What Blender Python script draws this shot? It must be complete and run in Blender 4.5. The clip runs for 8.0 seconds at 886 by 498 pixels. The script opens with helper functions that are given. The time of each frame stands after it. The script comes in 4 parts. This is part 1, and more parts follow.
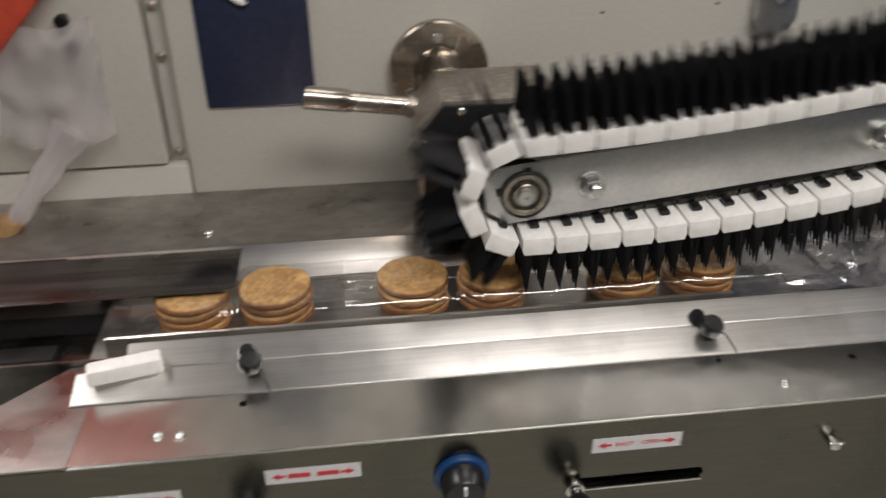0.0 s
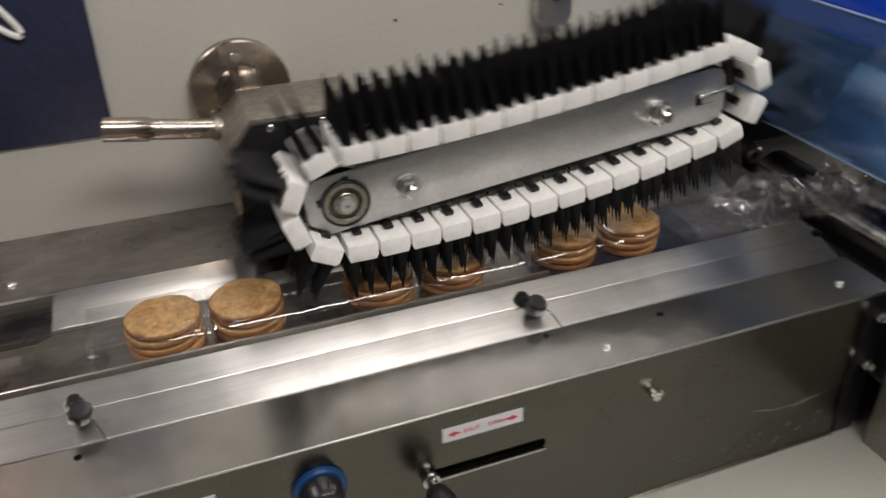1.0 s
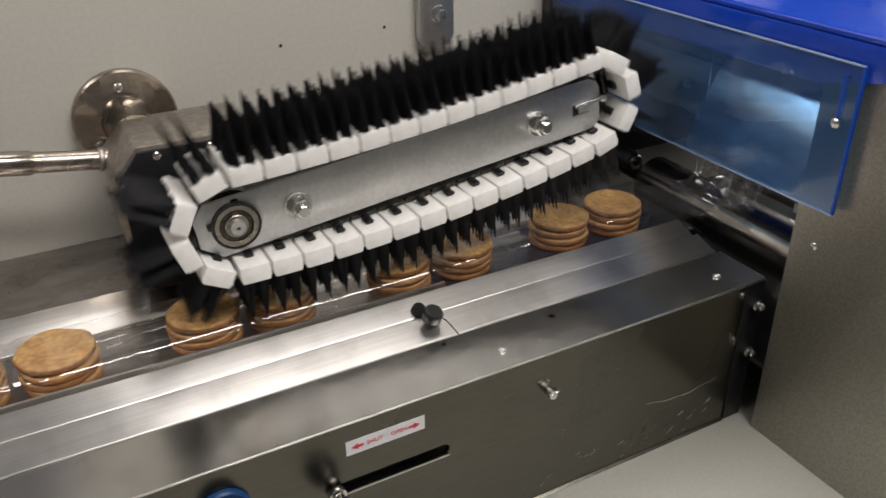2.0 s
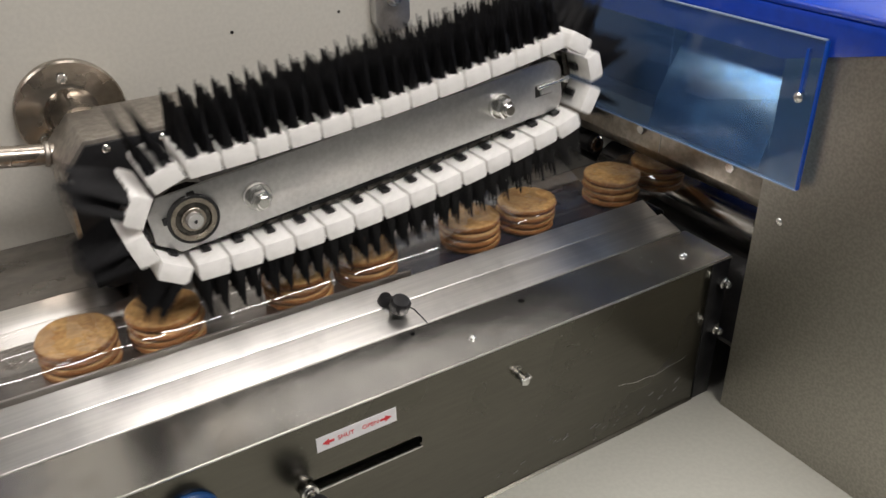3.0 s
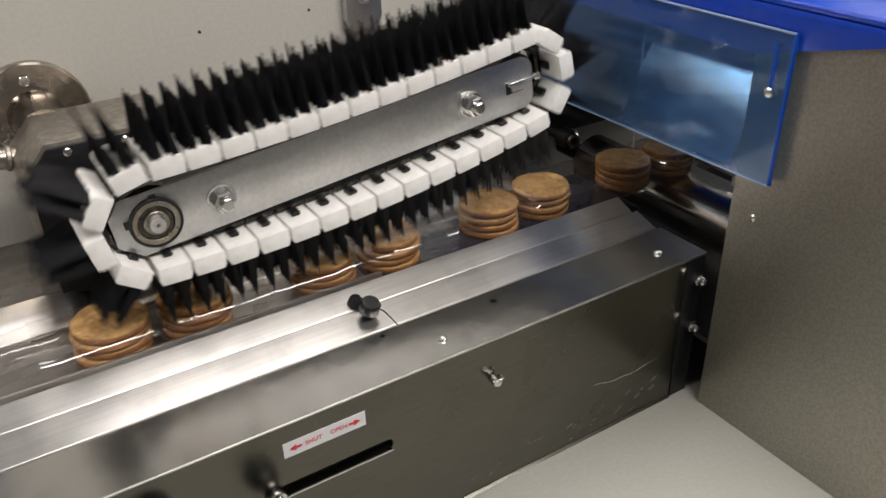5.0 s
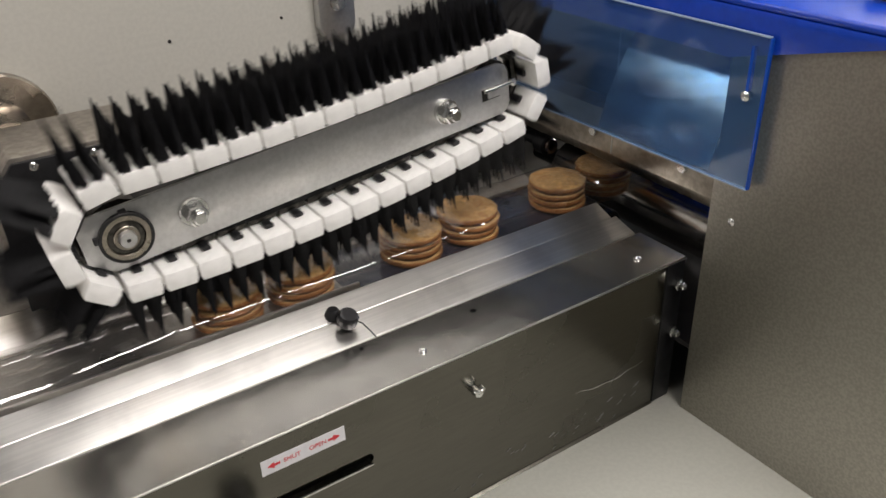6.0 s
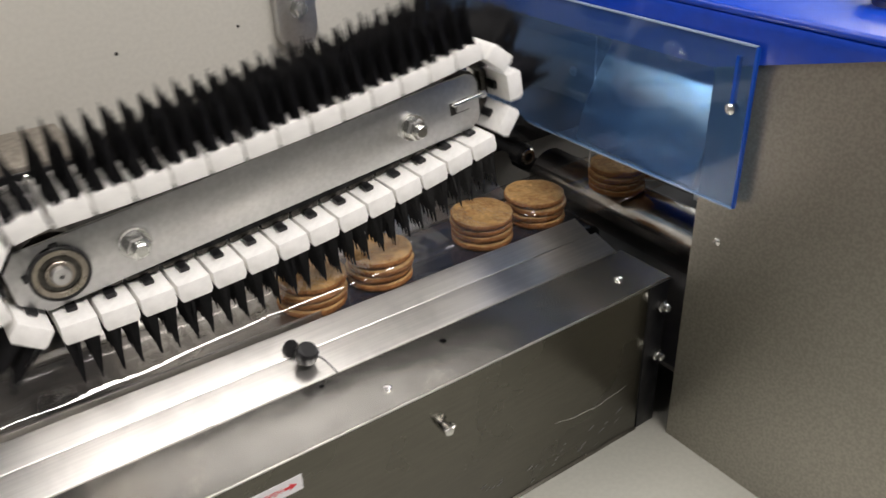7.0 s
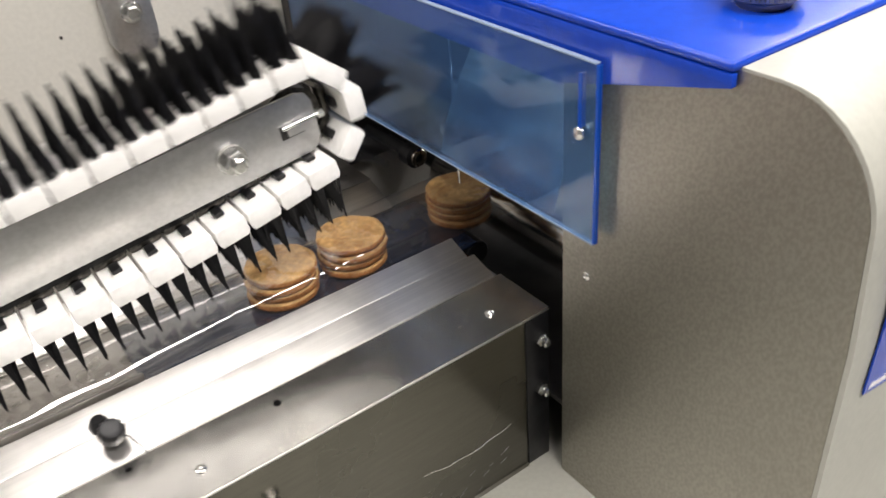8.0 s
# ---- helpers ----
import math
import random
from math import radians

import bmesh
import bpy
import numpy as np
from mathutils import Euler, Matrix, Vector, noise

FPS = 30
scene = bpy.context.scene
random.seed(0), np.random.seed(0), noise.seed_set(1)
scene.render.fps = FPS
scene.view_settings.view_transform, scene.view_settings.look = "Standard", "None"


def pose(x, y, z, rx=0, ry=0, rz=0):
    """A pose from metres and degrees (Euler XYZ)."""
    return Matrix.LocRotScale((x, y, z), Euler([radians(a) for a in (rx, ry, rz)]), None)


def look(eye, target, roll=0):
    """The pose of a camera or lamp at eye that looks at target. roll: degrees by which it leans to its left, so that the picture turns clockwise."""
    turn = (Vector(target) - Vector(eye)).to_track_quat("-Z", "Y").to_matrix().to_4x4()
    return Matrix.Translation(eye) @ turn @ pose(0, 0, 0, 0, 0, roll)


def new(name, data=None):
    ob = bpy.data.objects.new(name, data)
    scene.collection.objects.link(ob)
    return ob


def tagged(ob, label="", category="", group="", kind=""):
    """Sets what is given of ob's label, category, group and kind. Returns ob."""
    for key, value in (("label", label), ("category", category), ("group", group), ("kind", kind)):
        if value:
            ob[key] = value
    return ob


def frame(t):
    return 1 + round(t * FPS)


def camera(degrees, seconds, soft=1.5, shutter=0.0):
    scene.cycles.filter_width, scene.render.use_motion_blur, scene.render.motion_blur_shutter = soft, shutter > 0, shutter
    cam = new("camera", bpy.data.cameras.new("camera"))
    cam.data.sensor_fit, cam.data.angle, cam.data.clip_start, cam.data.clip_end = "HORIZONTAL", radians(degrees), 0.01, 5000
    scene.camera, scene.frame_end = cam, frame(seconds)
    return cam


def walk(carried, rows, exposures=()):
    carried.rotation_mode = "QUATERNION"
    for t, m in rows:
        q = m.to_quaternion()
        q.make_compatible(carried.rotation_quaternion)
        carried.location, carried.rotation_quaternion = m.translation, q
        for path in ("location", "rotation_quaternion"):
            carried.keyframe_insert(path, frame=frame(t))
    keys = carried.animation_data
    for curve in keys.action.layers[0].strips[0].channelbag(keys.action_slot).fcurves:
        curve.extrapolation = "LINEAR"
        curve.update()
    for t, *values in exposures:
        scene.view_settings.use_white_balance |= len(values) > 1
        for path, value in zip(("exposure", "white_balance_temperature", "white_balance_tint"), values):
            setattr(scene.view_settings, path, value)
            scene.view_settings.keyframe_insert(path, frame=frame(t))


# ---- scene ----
cam = camera(56.5, 8.0, shutter=0.6)
PATH = [
    (0, (-0.312, -0.386, 0.372), (-0.118, 1.315, -0.663), -0.5),
    (0.3, (-0.316, -0.382, 0.370), (0.032, 1.317, -0.649), -0.4),
    (0.5, (-0.317, -0.381, 0.374), (0.098, 1.288, -0.647), -0.9),
    (0.8, (-0.3185, -0.389, 0.370), (0.217, 1.257, -0.650), -0.7),
    (1, (-0.318, -0.395, 0.374), (0.296, 1.215, -0.64), -0.7),
    (1.5, (-0.319, -0.411, 0.372), (0.43, 1.159, -0.615), -0.5),
    (2, (-0.311, -0.417, 0.371), (0.507, 1.136, -0.587), -0.8),
    (3.3, (-0.312, -0.401, 0.359), (0.598, 1.083, -0.625), -1.0),
    (3.5, (-0.308, -0.406, 0.358), (0.582, 1.09, -0.625), -1.1),
    (4, (-0.301, -0.407, 0.36), (0.591, 1.091, -0.62), -1.4),
    (5.5, (-0.29, -0.403, 0.36), (0.65, 1.061, -0.626), -1.4),
    (6, (-0.287, -0.398, 0.359), (0.675, 1.057, -0.619), -1.6),
    (6.5, (-0.276, -0.385, 0.357), (0.691, 1.065, -0.625), -1.7),
    (7, (-0.246, -0.367, 0.357), (0.735, 1.068, -0.632), -2.0),
    (7.2, (-0.230, -0.361, 0.357), (0.766, 1.057, -0.641), -2.2),
    (7.5, (-0.191, -0.355, 0.359), (0.804, 1.037, -0.676), -2.7),
    (7.8, (-0.139, -0.357, 0.363), (0.852, 1.019, -0.690), -3.8),
    (8, (-0.089, -0.354, 0.371), (0.819, 1.04, -0.739), -5.3),
]
walk(cam, [(t, look(eye, target, roll)) for t, eye, target, roll in PATH],
     [(0, -0.50), (0.5, -0.82), (1, -0.49), (1.5, -0.48), (2, -0.38), (3.5, -0.13), (4, -0.04), (5.5, -0.28), (6, -0.22), (6.5, -0.34), (7, -0.04), (7.5, 0.13), (8, 0.42)])

# ---- world and lights ----
world = bpy.data.worlds.new("room_world")
scene.world = world
world.use_nodes = True
world.node_tree.nodes["Background"].inputs[0].default_value = (0.85, 0.92, 1.0, 1)
world.node_tree.nodes["Background"].inputs[1].default_value = 0.02


def ceiling_lamp(x, y, z, sx, sy, watts, rz=0.0):
    data = bpy.data.lights.new("ceiling_lamp", "AREA")
    data.shape, data.size, data.size_y, data.energy = "RECTANGLE", sx, sy, watts
    data.color = (1.0, 0.940, 0.908)
    ob = new("ceiling_lamp", data)
    ob.matrix_world = pose(x, y, z, 0, 0, rz)
    return ob


ceiling_lamp(0.18, 0.45, 1.72, 0.70, 0.55, 6.3)
ceiling_lamp(1.03, 0.40, 1.72, 0.14, 0.55, 0.5)
ceiling_lamp(2.25, 0.72, 1.72, 1.0, 0.30, 14)
ceiling_lamp(0.30, -1.05, 1.72, 1.4, 0.55, 52)
ceiling_lamp(-1.50, 0.75, 1.72, 0.45, 2.1, 48)
ceiling_lamp(1.9, -0.4, 1.72, 0.3, 1.3, 20)


# ---- materials ----
def material(name, color, rough=0.5, metal=0.0, grain=None, grain_amount=0.15, stain=0.0, stain_scale=6.0,
             bump=0.0, rough_vary=0.0, spec=0.5, aniso=0.0, random_tone=0.0, stain_color=None, wave=None, stain_detail=6):
    """Principled surface with fine grain (scale xyz), broad stains, varied gloss and fine relief."""
    m = bpy.data.materials.new(name)
    m.use_nodes = True
    nt = m.node_tree
    bsdf = nt.nodes["Principled BSDF"]
    bsdf.inputs["Metallic"].default_value = metal
    bsdf.inputs["Roughness"].default_value = rough
    bsdf.inputs["Specular IOR Level"].default_value = spec
    if aniso:
        # brushed along x: highlights spread across the brushing
        bsdf.inputs["Anisotropic"].default_value = aniso
        across = nt.nodes.new("ShaderNodeCombineXYZ")
        across.inputs[1].default_value = 1.0
        nt.links.new(across.outputs[0], bsdf.inputs["Tangent"])
    coord = nt.nodes.new("ShaderNodeTexCoord")

    def noise_tex(scale, detail):
        mp = nt.nodes.new("ShaderNodeMapping")
        mp.inputs["Scale"].default_value = scale if isinstance(scale, tuple) else (scale,) * 3
        nt.links.new(coord.outputs["Object"], mp.inputs["Vector"])
        n = nt.nodes.new("ShaderNodeTexNoise")
        n.inputs["Scale"].default_value = 1.0
        n.inputs["Detail"].default_value = detail
        nt.links.new(mp.outputs["Vector"], n.inputs["Vector"])
        return n.outputs["Fac"]

    def remap(fac, lo, hi, a=0.3, b=0.7):
        r = nt.nodes.new("ShaderNodeMapRange")
        r.interpolation_type = "SMOOTHERSTEP"
        r.inputs["From Min"].default_value, r.inputs["From Max"].default_value = a, b
        r.inputs["To Min"].default_value, r.inputs["To Max"].default_value = lo, hi
        nt.links.new(fac, r.inputs["Value"])
        return r.outputs["Result"]

    def mixed(fac, c1, c2, mode="MIX"):
        mx = nt.nodes.new("ShaderNodeMix")
        mx.data_type, mx.blend_type = "RGBA", mode
        for sock, v in ((mx.inputs["Factor"], fac), (mx.inputs["A"], c1), (mx.inputs["B"], c2)):
            if isinstance(v, bpy.types.NodeSocket):
                nt.links.new(v, sock)
            else:
                sock.default_value = v
        return mx.outputs["Result"]

    col = (*color, 1)
    if grain:
        f = noise_tex(grain, 5)
        dark = tuple(c * (1 - grain_amount) for c in color) + (1,)
        light = tuple(min(1, c * (1 + grain_amount)) for c in color) + (1,)
        col = mixed(remap(f, 0, 1), dark, light)
        if bump:
            b = nt.nodes.new("ShaderNodeBump")
            b.inputs["Strength"].default_value = bump
            b.inputs["Distance"].default_value = 0.001
            nt.links.new(f, b.inputs["Height"])
            nt.links.new(b.outputs["Normal"], bsdf.inputs["Normal"])
    if wave:
        # slow unevenness of the sheet, which warps what it reflects
        w = nt.nodes.new("ShaderNodeBump")
        w.inputs["Strength"].default_value = wave[1]
        w.inputs["Distance"].default_value = 0.01
        nt.links.new(noise_tex(wave[0], 2), w.inputs["Height"])
        if bump:
            nt.links.new(w.outputs["Normal"], b.inputs["Normal"])
        else:
            nt.links.new(w.outputs["Normal"], bsdf.inputs["Normal"])
    if stain:
        f = noise_tex(stain_scale, stain_detail)
        sc = stain_color if stain_color else tuple(c * 0.45 for c in color)
        col = mixed(remap(f, 0, stain, 0.40, 0.80), col, (*sc, 1))
    if rough_vary:
        f = noise_tex(stain_scale if stain else 14.0, 6)
        nt.links.new(remap(f, max(0.03, rough - rough_vary), rough + rough_vary), bsdf.inputs["Roughness"])
    if random_tone:
        info = nt.nodes.new("ShaderNodeObjectInfo")
        h = nt.nodes.new("ShaderNodeHueSaturation")
        nt.links.new(remap(info.outputs["Random"], 1 - random_tone, 1 + random_tone, 0, 1), h.inputs["Value"])
        if isinstance(col, bpy.types.NodeSocket):
            nt.links.new(col, h.inputs["Color"])
        else:
            h.inputs["Color"].default_value = col
        col = h.outputs["Color"]
    if isinstance(col, bpy.types.NodeSocket):
        nt.links.new(col, bsdf.inputs["Base Color"])
    else:
        bsdf.inputs["Base Color"].default_value = col
    return m


def clear_material(name, tint, gloss_rough, ior, haze=0.0, haze_color=(0.8, 0.8, 0.8), wrinkle=0.0, wrinkle_scale=60.0):
    """Thin clear sheet: light passes straight through, tinted, with Fresnel gloss on it."""
    m = bpy.data.materials.new(name)
    m.use_nodes = True
    nt = m.node_tree
    nt.nodes.clear()
    out = nt.nodes.new("ShaderNodeOutputMaterial")
    tr = nt.nodes.new("ShaderNodeBsdfTransparent")
    tr.inputs["Color"].default_value = (*tint, 1)
    gl = nt.nodes.new("ShaderNodeBsdfGlossy")
    gl.inputs["Roughness"].default_value = gloss_rough
    gl.inputs["Color"].default_value = (1, 1, 1, 1)
    # gloss grows towards grazing angles, alike on both sides of the sheet
    fr = nt.nodes.new("ShaderNodeLayerWeight")
    pw = nt.nodes.new("ShaderNodeMath")
    pw.operation, pw.inputs[1].default_value = "POWER", 5.0
    nt.links.new(fr.outputs["Facing"], pw.inputs[0])
    sc = nt.nodes.new("ShaderNodeMath")
    f0 = ((ior - 1) / (ior + 1)) ** 2
    sc.operation, sc.inputs[1].default_value, sc.inputs[2].default_value = "MULTIPLY_ADD", 0.85 * (1 - f0), f0
    nt.links.new(pw.outputs[0], sc.inputs[0])
    base = tr.outputs[0]
    if haze:
        df = nt.nodes.new("ShaderNodeBsdfDiffuse")
        df.inputs["Color"].default_value = (*haze_color, 1)
        mh = nt.nodes.new("ShaderNodeMixShader")
        mh.inputs[0].default_value = haze
        nt.links.new(tr.outputs[0], mh.inputs[1])
        nt.links.new(df.outputs[0], mh.inputs[2])
        base = mh.outputs[0]
    if wrinkle:
        co = nt.nodes.new("ShaderNodeTexCoord")
        mp = nt.nodes.new("ShaderNodeMapping")
        mp.inputs["Scale"].default_value = (wrinkle_scale * 0.35, wrinkle_scale, wrinkle_scale)
        n = nt.nodes.new("ShaderNodeTexNoise")
        n.inputs["Scale"].default_value = 1.0
        n.inputs["Detail"].default_value = 3.0
        b = nt.nodes.new("ShaderNodeBump")
        b.inputs["Strength"].default_value = wrinkle
        b.inputs["Distance"].default_value = 0.004
        nt.links.new(co.outputs["Object"], mp.inputs[0])
        nt.links.new(mp.outputs[0], n.inputs["Vector"])
        nt.links.new(n.outputs["Fac"], b.inputs["Height"])
        nt.links.new(b.outputs[0], gl.inputs["Normal"])
        nt.links.new(b.outputs[0], fr.inputs["Normal"])
    mx = nt.nodes.new("ShaderNodeMixShader")
    nt.links.new(sc.outputs[0], mx.inputs[0])
    nt.links.new(base, mx.inputs[1])
    nt.links.new(gl.outputs[0], mx.inputs[2])
    nt.links.new(mx.outputs[0], out.inputs[0])
    return m


STEEL_COVER = material("brushed_steel_cover", (0.82, 0.80, 0.765), 0.29, 1.0, (14, 420, 420), 0.05, 0.34, (30, 24, 24), 0.05, 0.0, aniso=0.4, stain_detail=3)
# stain term here is a painted mottle for the streaky reflections of the brushes
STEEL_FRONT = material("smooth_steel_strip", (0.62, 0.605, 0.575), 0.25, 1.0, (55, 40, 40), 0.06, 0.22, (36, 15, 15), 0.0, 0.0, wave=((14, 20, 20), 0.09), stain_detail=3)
# far darker than stainless: the dim surroundings it mirrors are put into the colour
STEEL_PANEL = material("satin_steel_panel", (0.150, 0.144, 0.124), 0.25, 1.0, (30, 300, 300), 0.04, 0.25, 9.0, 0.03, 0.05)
STEEL_SIDE = material("grained_steel_side", (0.345, 0.328, 0.290), 0.44, 1.0, (420, 420, 420), 0.10, 0.12, 5.0, 0.07, 0.04)
STEEL_BACK = material("dull_steel_deck", (0.42, 0.40, 0.375), 0.36, 1.0, (45, 90, 90), 0.10, 0.55, 20.0, 0.05, 0.12, wave=((12, 16, 16), 0.12))
STEEL_TURNED = material("turned_steel", (0.42, 0.375, 0.32), 0.27, 1.0, 220, 0.10, 0.3, 40.0, 0.05, 0.06)
STEEL_BLOCK = material("oiled_steel_block", (0.40, 0.365, 0.32), 0.42, 1.0, 160, 0.14, 0.4, 35.0, 0.08, 0.08)
STEEL_PLATE = material("zinc_plate", (0.60, 0.60, 0.59), 0.46, 1.0, (300, 300, 300), 0.05, 0.15, 18.0, 0.05, 0.05)
GUARD_STEEL = material("satin_guard_steel", (0.88, 0.90, 0.90), 0.17, 1.0, (200, 200, 200), 0.03, 0.10, 30.0, 0.03, 0.04, wave=((10, 14, 14), 0.10))
ZINC = material("bright_zinc", (0.78, 0.78, 0.76), 0.2, 1.0, 200, 0.08)
ROLLER = material("ground_steel_roller", (0.80, 0.77, 0.74), 0.19, 1.0, (160, 20, 160), 0.06, 0.25, 25.0, 0.02, 0.06)
CHROME = material("polished_steel", (0.75, 0.73, 0.70), 0.12, 1.0, 150, 0.05, 0.2, 30.0, 0.0, 0.05)
CREAM = material("cream_paint", (0.57, 0.555, 0.50), 0.42, 0.0, 260, 0.03, 0.10, 5.0, 0.05, 0.06, stain_color=(0.48, 0.45, 0.37))
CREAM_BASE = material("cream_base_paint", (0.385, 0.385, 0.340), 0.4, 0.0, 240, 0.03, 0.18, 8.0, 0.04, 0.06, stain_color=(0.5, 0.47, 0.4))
NAVY = material("navy_panel", (0.022, 0.028, 0.065), 0.35, 0.0, 200, 0.15, 0.3, 20.0, 0.03, 0.05)
BELT = material("dark_blue_belt", (0.010, 0.016, 0.034), 0.30, 0.0, (60, 300, 300), 0.25, 0.4, 25.0, 0.06, 0.08, spec=0.3)
WHITE = material("white_nylon", (0.90, 0.89, 0.86), 0.42, 0.0, 180, 0.03, 0.15, 60.0, 0.04, 0.05, stain_color=(0.55, 0.52, 0.47))
BRISTLE = material("black_bristle", (0.007, 0.007, 0.008), 0.55, 0.0, 400, 0.3, spec=0.25)
BLACK = material("black_paint", (0.010, 0.010, 0.011), 0.42, 0.0, 150, 0.2, 0.3, 30.0, 0.05, 0.1, spec=0.3)
RUBBER = material("black_plastic", (0.014, 0.014, 0.015), 0.30, 0.0, 180, 0.2)
CHAIN = material("oily_chain", (0.10, 0.095, 0.085), 0.35, 1.0, 300, 0.3)
HOOD = material("blue_plastic_hood", (0.006, 0.052, 0.47), 0.20, 0.0, 120, 0.06, 0.15, 10.0, 0.03, 0.06)
DARK_STEEL = material("dark_worn_steel", (0.15, 0.14, 0.13), 0.34, 1.0, (8, 200, 200), 0.3, 0.5, 14.0, 0.1, 0.1)
JAW_STEEL = material("oiled_jaw_steel", (0.30, 0.27, 0.23), 0.38, 1.0, (30, 160, 160), 0.15, 0.4, 25.0, 0.06, 0.08)
PALE = material("pale_grey_paint", (0.86, 0.88, 0.88), 0.25, 0.0, 90, 0.04, 0.2, 12.0)
# shade inside the unit and its openings, put into a near-black base colour
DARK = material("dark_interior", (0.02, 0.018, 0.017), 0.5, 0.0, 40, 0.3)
HOLE = material("open_hole", (0.006, 0.006, 0.006), 0.9, spec=0.0)
STICKER = material("white_sticker", (0.74, 0.74, 0.76), 0.35, 0.0, 200, 0.03)
RED = material("red_print", (0.62, 0.035, 0.05), 0.45)
BLUE_RING = material("blue_plastic_ring", (0.012, 0.055, 0.17), 0.3, 0.0, 120, 0.08)
RED_COVER = material("orange_red_cover", (0.60, 0.075, 0.038), 0.5, 0.0, 80, 0.08, 0.1, 8.0)
TAPE = material("brown_tape", (0.33, 0.20, 0.09), 0.45, 0.0, 120, 0.2)
ROOM = material("room_paint", (0.30, 0.30, 0.29), 0.7, 0.0, 30, 0.05, 0.2, 1.5)
FLOOR = material("factory_floor", (0.12, 0.125, 0.12), 0.45, 0.0, 25, 0.1, 0.3, 2.0)
BISCUIT = material("baked_biscuit", (0.49, 0.300, 0.118), 0.60, 0.0, 240, 0.20, 0.75, 95.0, 0.9, 0.08, random_tone=0.10,
                   stain_color=(0.27, 0.120, 0.036), spec=0.35)
BISCUIT_EDGE = material("biscuit_edge", (0.34, 0.145, 0.045), 0.66, 0.0, 420, 0.3, 0.5, 90.0, 0.6, random_tone=0.12,
                        stain_color=(0.2, 0.075, 0.02), spec=0.3)
FILM = clear_material("clear_film", (0.955, 0.95, 0.945), 0.06, 2.1, 0.014, (0.8, 0.78, 0.75), 0.05, 60.0)
LOOSE_FILM = clear_material("crumpled_film", (0.9, 0.88, 0.86), 0.15, 1.6, 0.36, (0.75, 0.7, 0.72), 0.8, 45.0)
CRUMPLED = clear_material("crumpled_clear_film", (0.90, 0.89, 0.88), 0.16, 2.4, 0.06, (0.85, 0.79, 0.78), 0.4, 50.0)
# blue haze paints in the veil of room reflection seen on the sheet
ACRYLIC = clear_material("blue_tinted_acrylic", (0.55, 0.68, 0.79), 0.05, 1.45, 0.20, (0.10, 0.21, 0.45))
PALE_EDGE = material("pale_acrylic_edge", (0.30, 0.38, 0.50), 0.2)
ACRYLIC_EDGE = material("blue_acrylic_edge", (0.004, 0.06, 0.38), 0.2)

# ---- mesh kit ----
ROOT = {}


def thing(name, at=(0, 0, 0), label="", category="", group="", kind="", turn=None):
    ob = new(name)
    ob.empty_display_size = 0.02
    m = turn if turn is not None else Matrix.Translation(at)
    ob.matrix_world = m
    ROOT[ob] = m
    return tagged(ob, label, category, group, kind)


def finish(bm, smooth=35):
    bmesh.ops.recalc_face_normals(bm, faces=bm.faces[:])
    if smooth:
        for f in bm.faces:
            f.smooth = True
        for e in bm.edges:
            if len(e.link_faces) == 2 and e.calc_face_angle(0) > radians(smooth):
                e.smooth = False


def part(name, bm, mat, parent, label="", local=False, smooth=35, kind=""):
    """Links a bmesh as one mesh under a thing or a part. Its coordinates are the world's unless local."""
    m = ROOT[parent]
    if not local:
        bm.transform(m.inverted())
    finish(bm, smooth)
    me = bpy.data.meshes.new(name)
    bm.to_mesh(me)
    bm.free()
    for x in (mat if isinstance(mat, (list, tuple)) else [mat]):
        me.materials.append(x)
    ob = new(name, me)
    ob.parent = parent
    ROOT[ob] = m
    return tagged(ob, label, kind=kind)


def solo(name, bm, mat, label="", category="", group="", kind="", smooth=35):
    finish(bm, smooth)
    me = bpy.data.meshes.new(name)
    bm.to_mesh(me)
    bm.free()
    me.materials.append(mat)
    ob = new(name, me)
    ROOT[ob] = Matrix.Identity(4)
    return tagged(ob, label, category, group, kind)


def bevelled(bm, verts, width, segs=2):
    if width > 0:
        vs = set(verts)
        edges = [e for e in bm.edges if e.verts[0] in vs and e.verts[1] in vs]
        bmesh.ops.bevel(bm, geom=edges, offset=width, segments=segs, profile=0.5, affect="EDGES")


def box(x0, x1, y0, y1, z0, z1, bev=0.001, bm=None, m=None, segs=2):
    own = bmesh.new()
    r = bmesh.ops.create_cube(own, size=1)
    bmesh.ops.transform(own, verts=r["verts"], matrix=Matrix.Translation(((x0 + x1) / 2, (y0 + y1) / 2, (z0 + z1) / 2))
                        @ Matrix.Diagonal((abs(x1 - x0), abs(y1 - y0), abs(z1 - z0), 1)))
    bevelled(own, own.verts[:], bev, segs)
    return join(own, bm, m)


def join(own, bm, m=None):
    if m is not None:
        own.transform(m)
    if bm is None:
        return own
    me = bpy.data.meshes.new("tmp")
    own.to_mesh(me)
    own.free()
    bm.from_mesh(me)
    bpy.data.meshes.remove(me)
    return bm


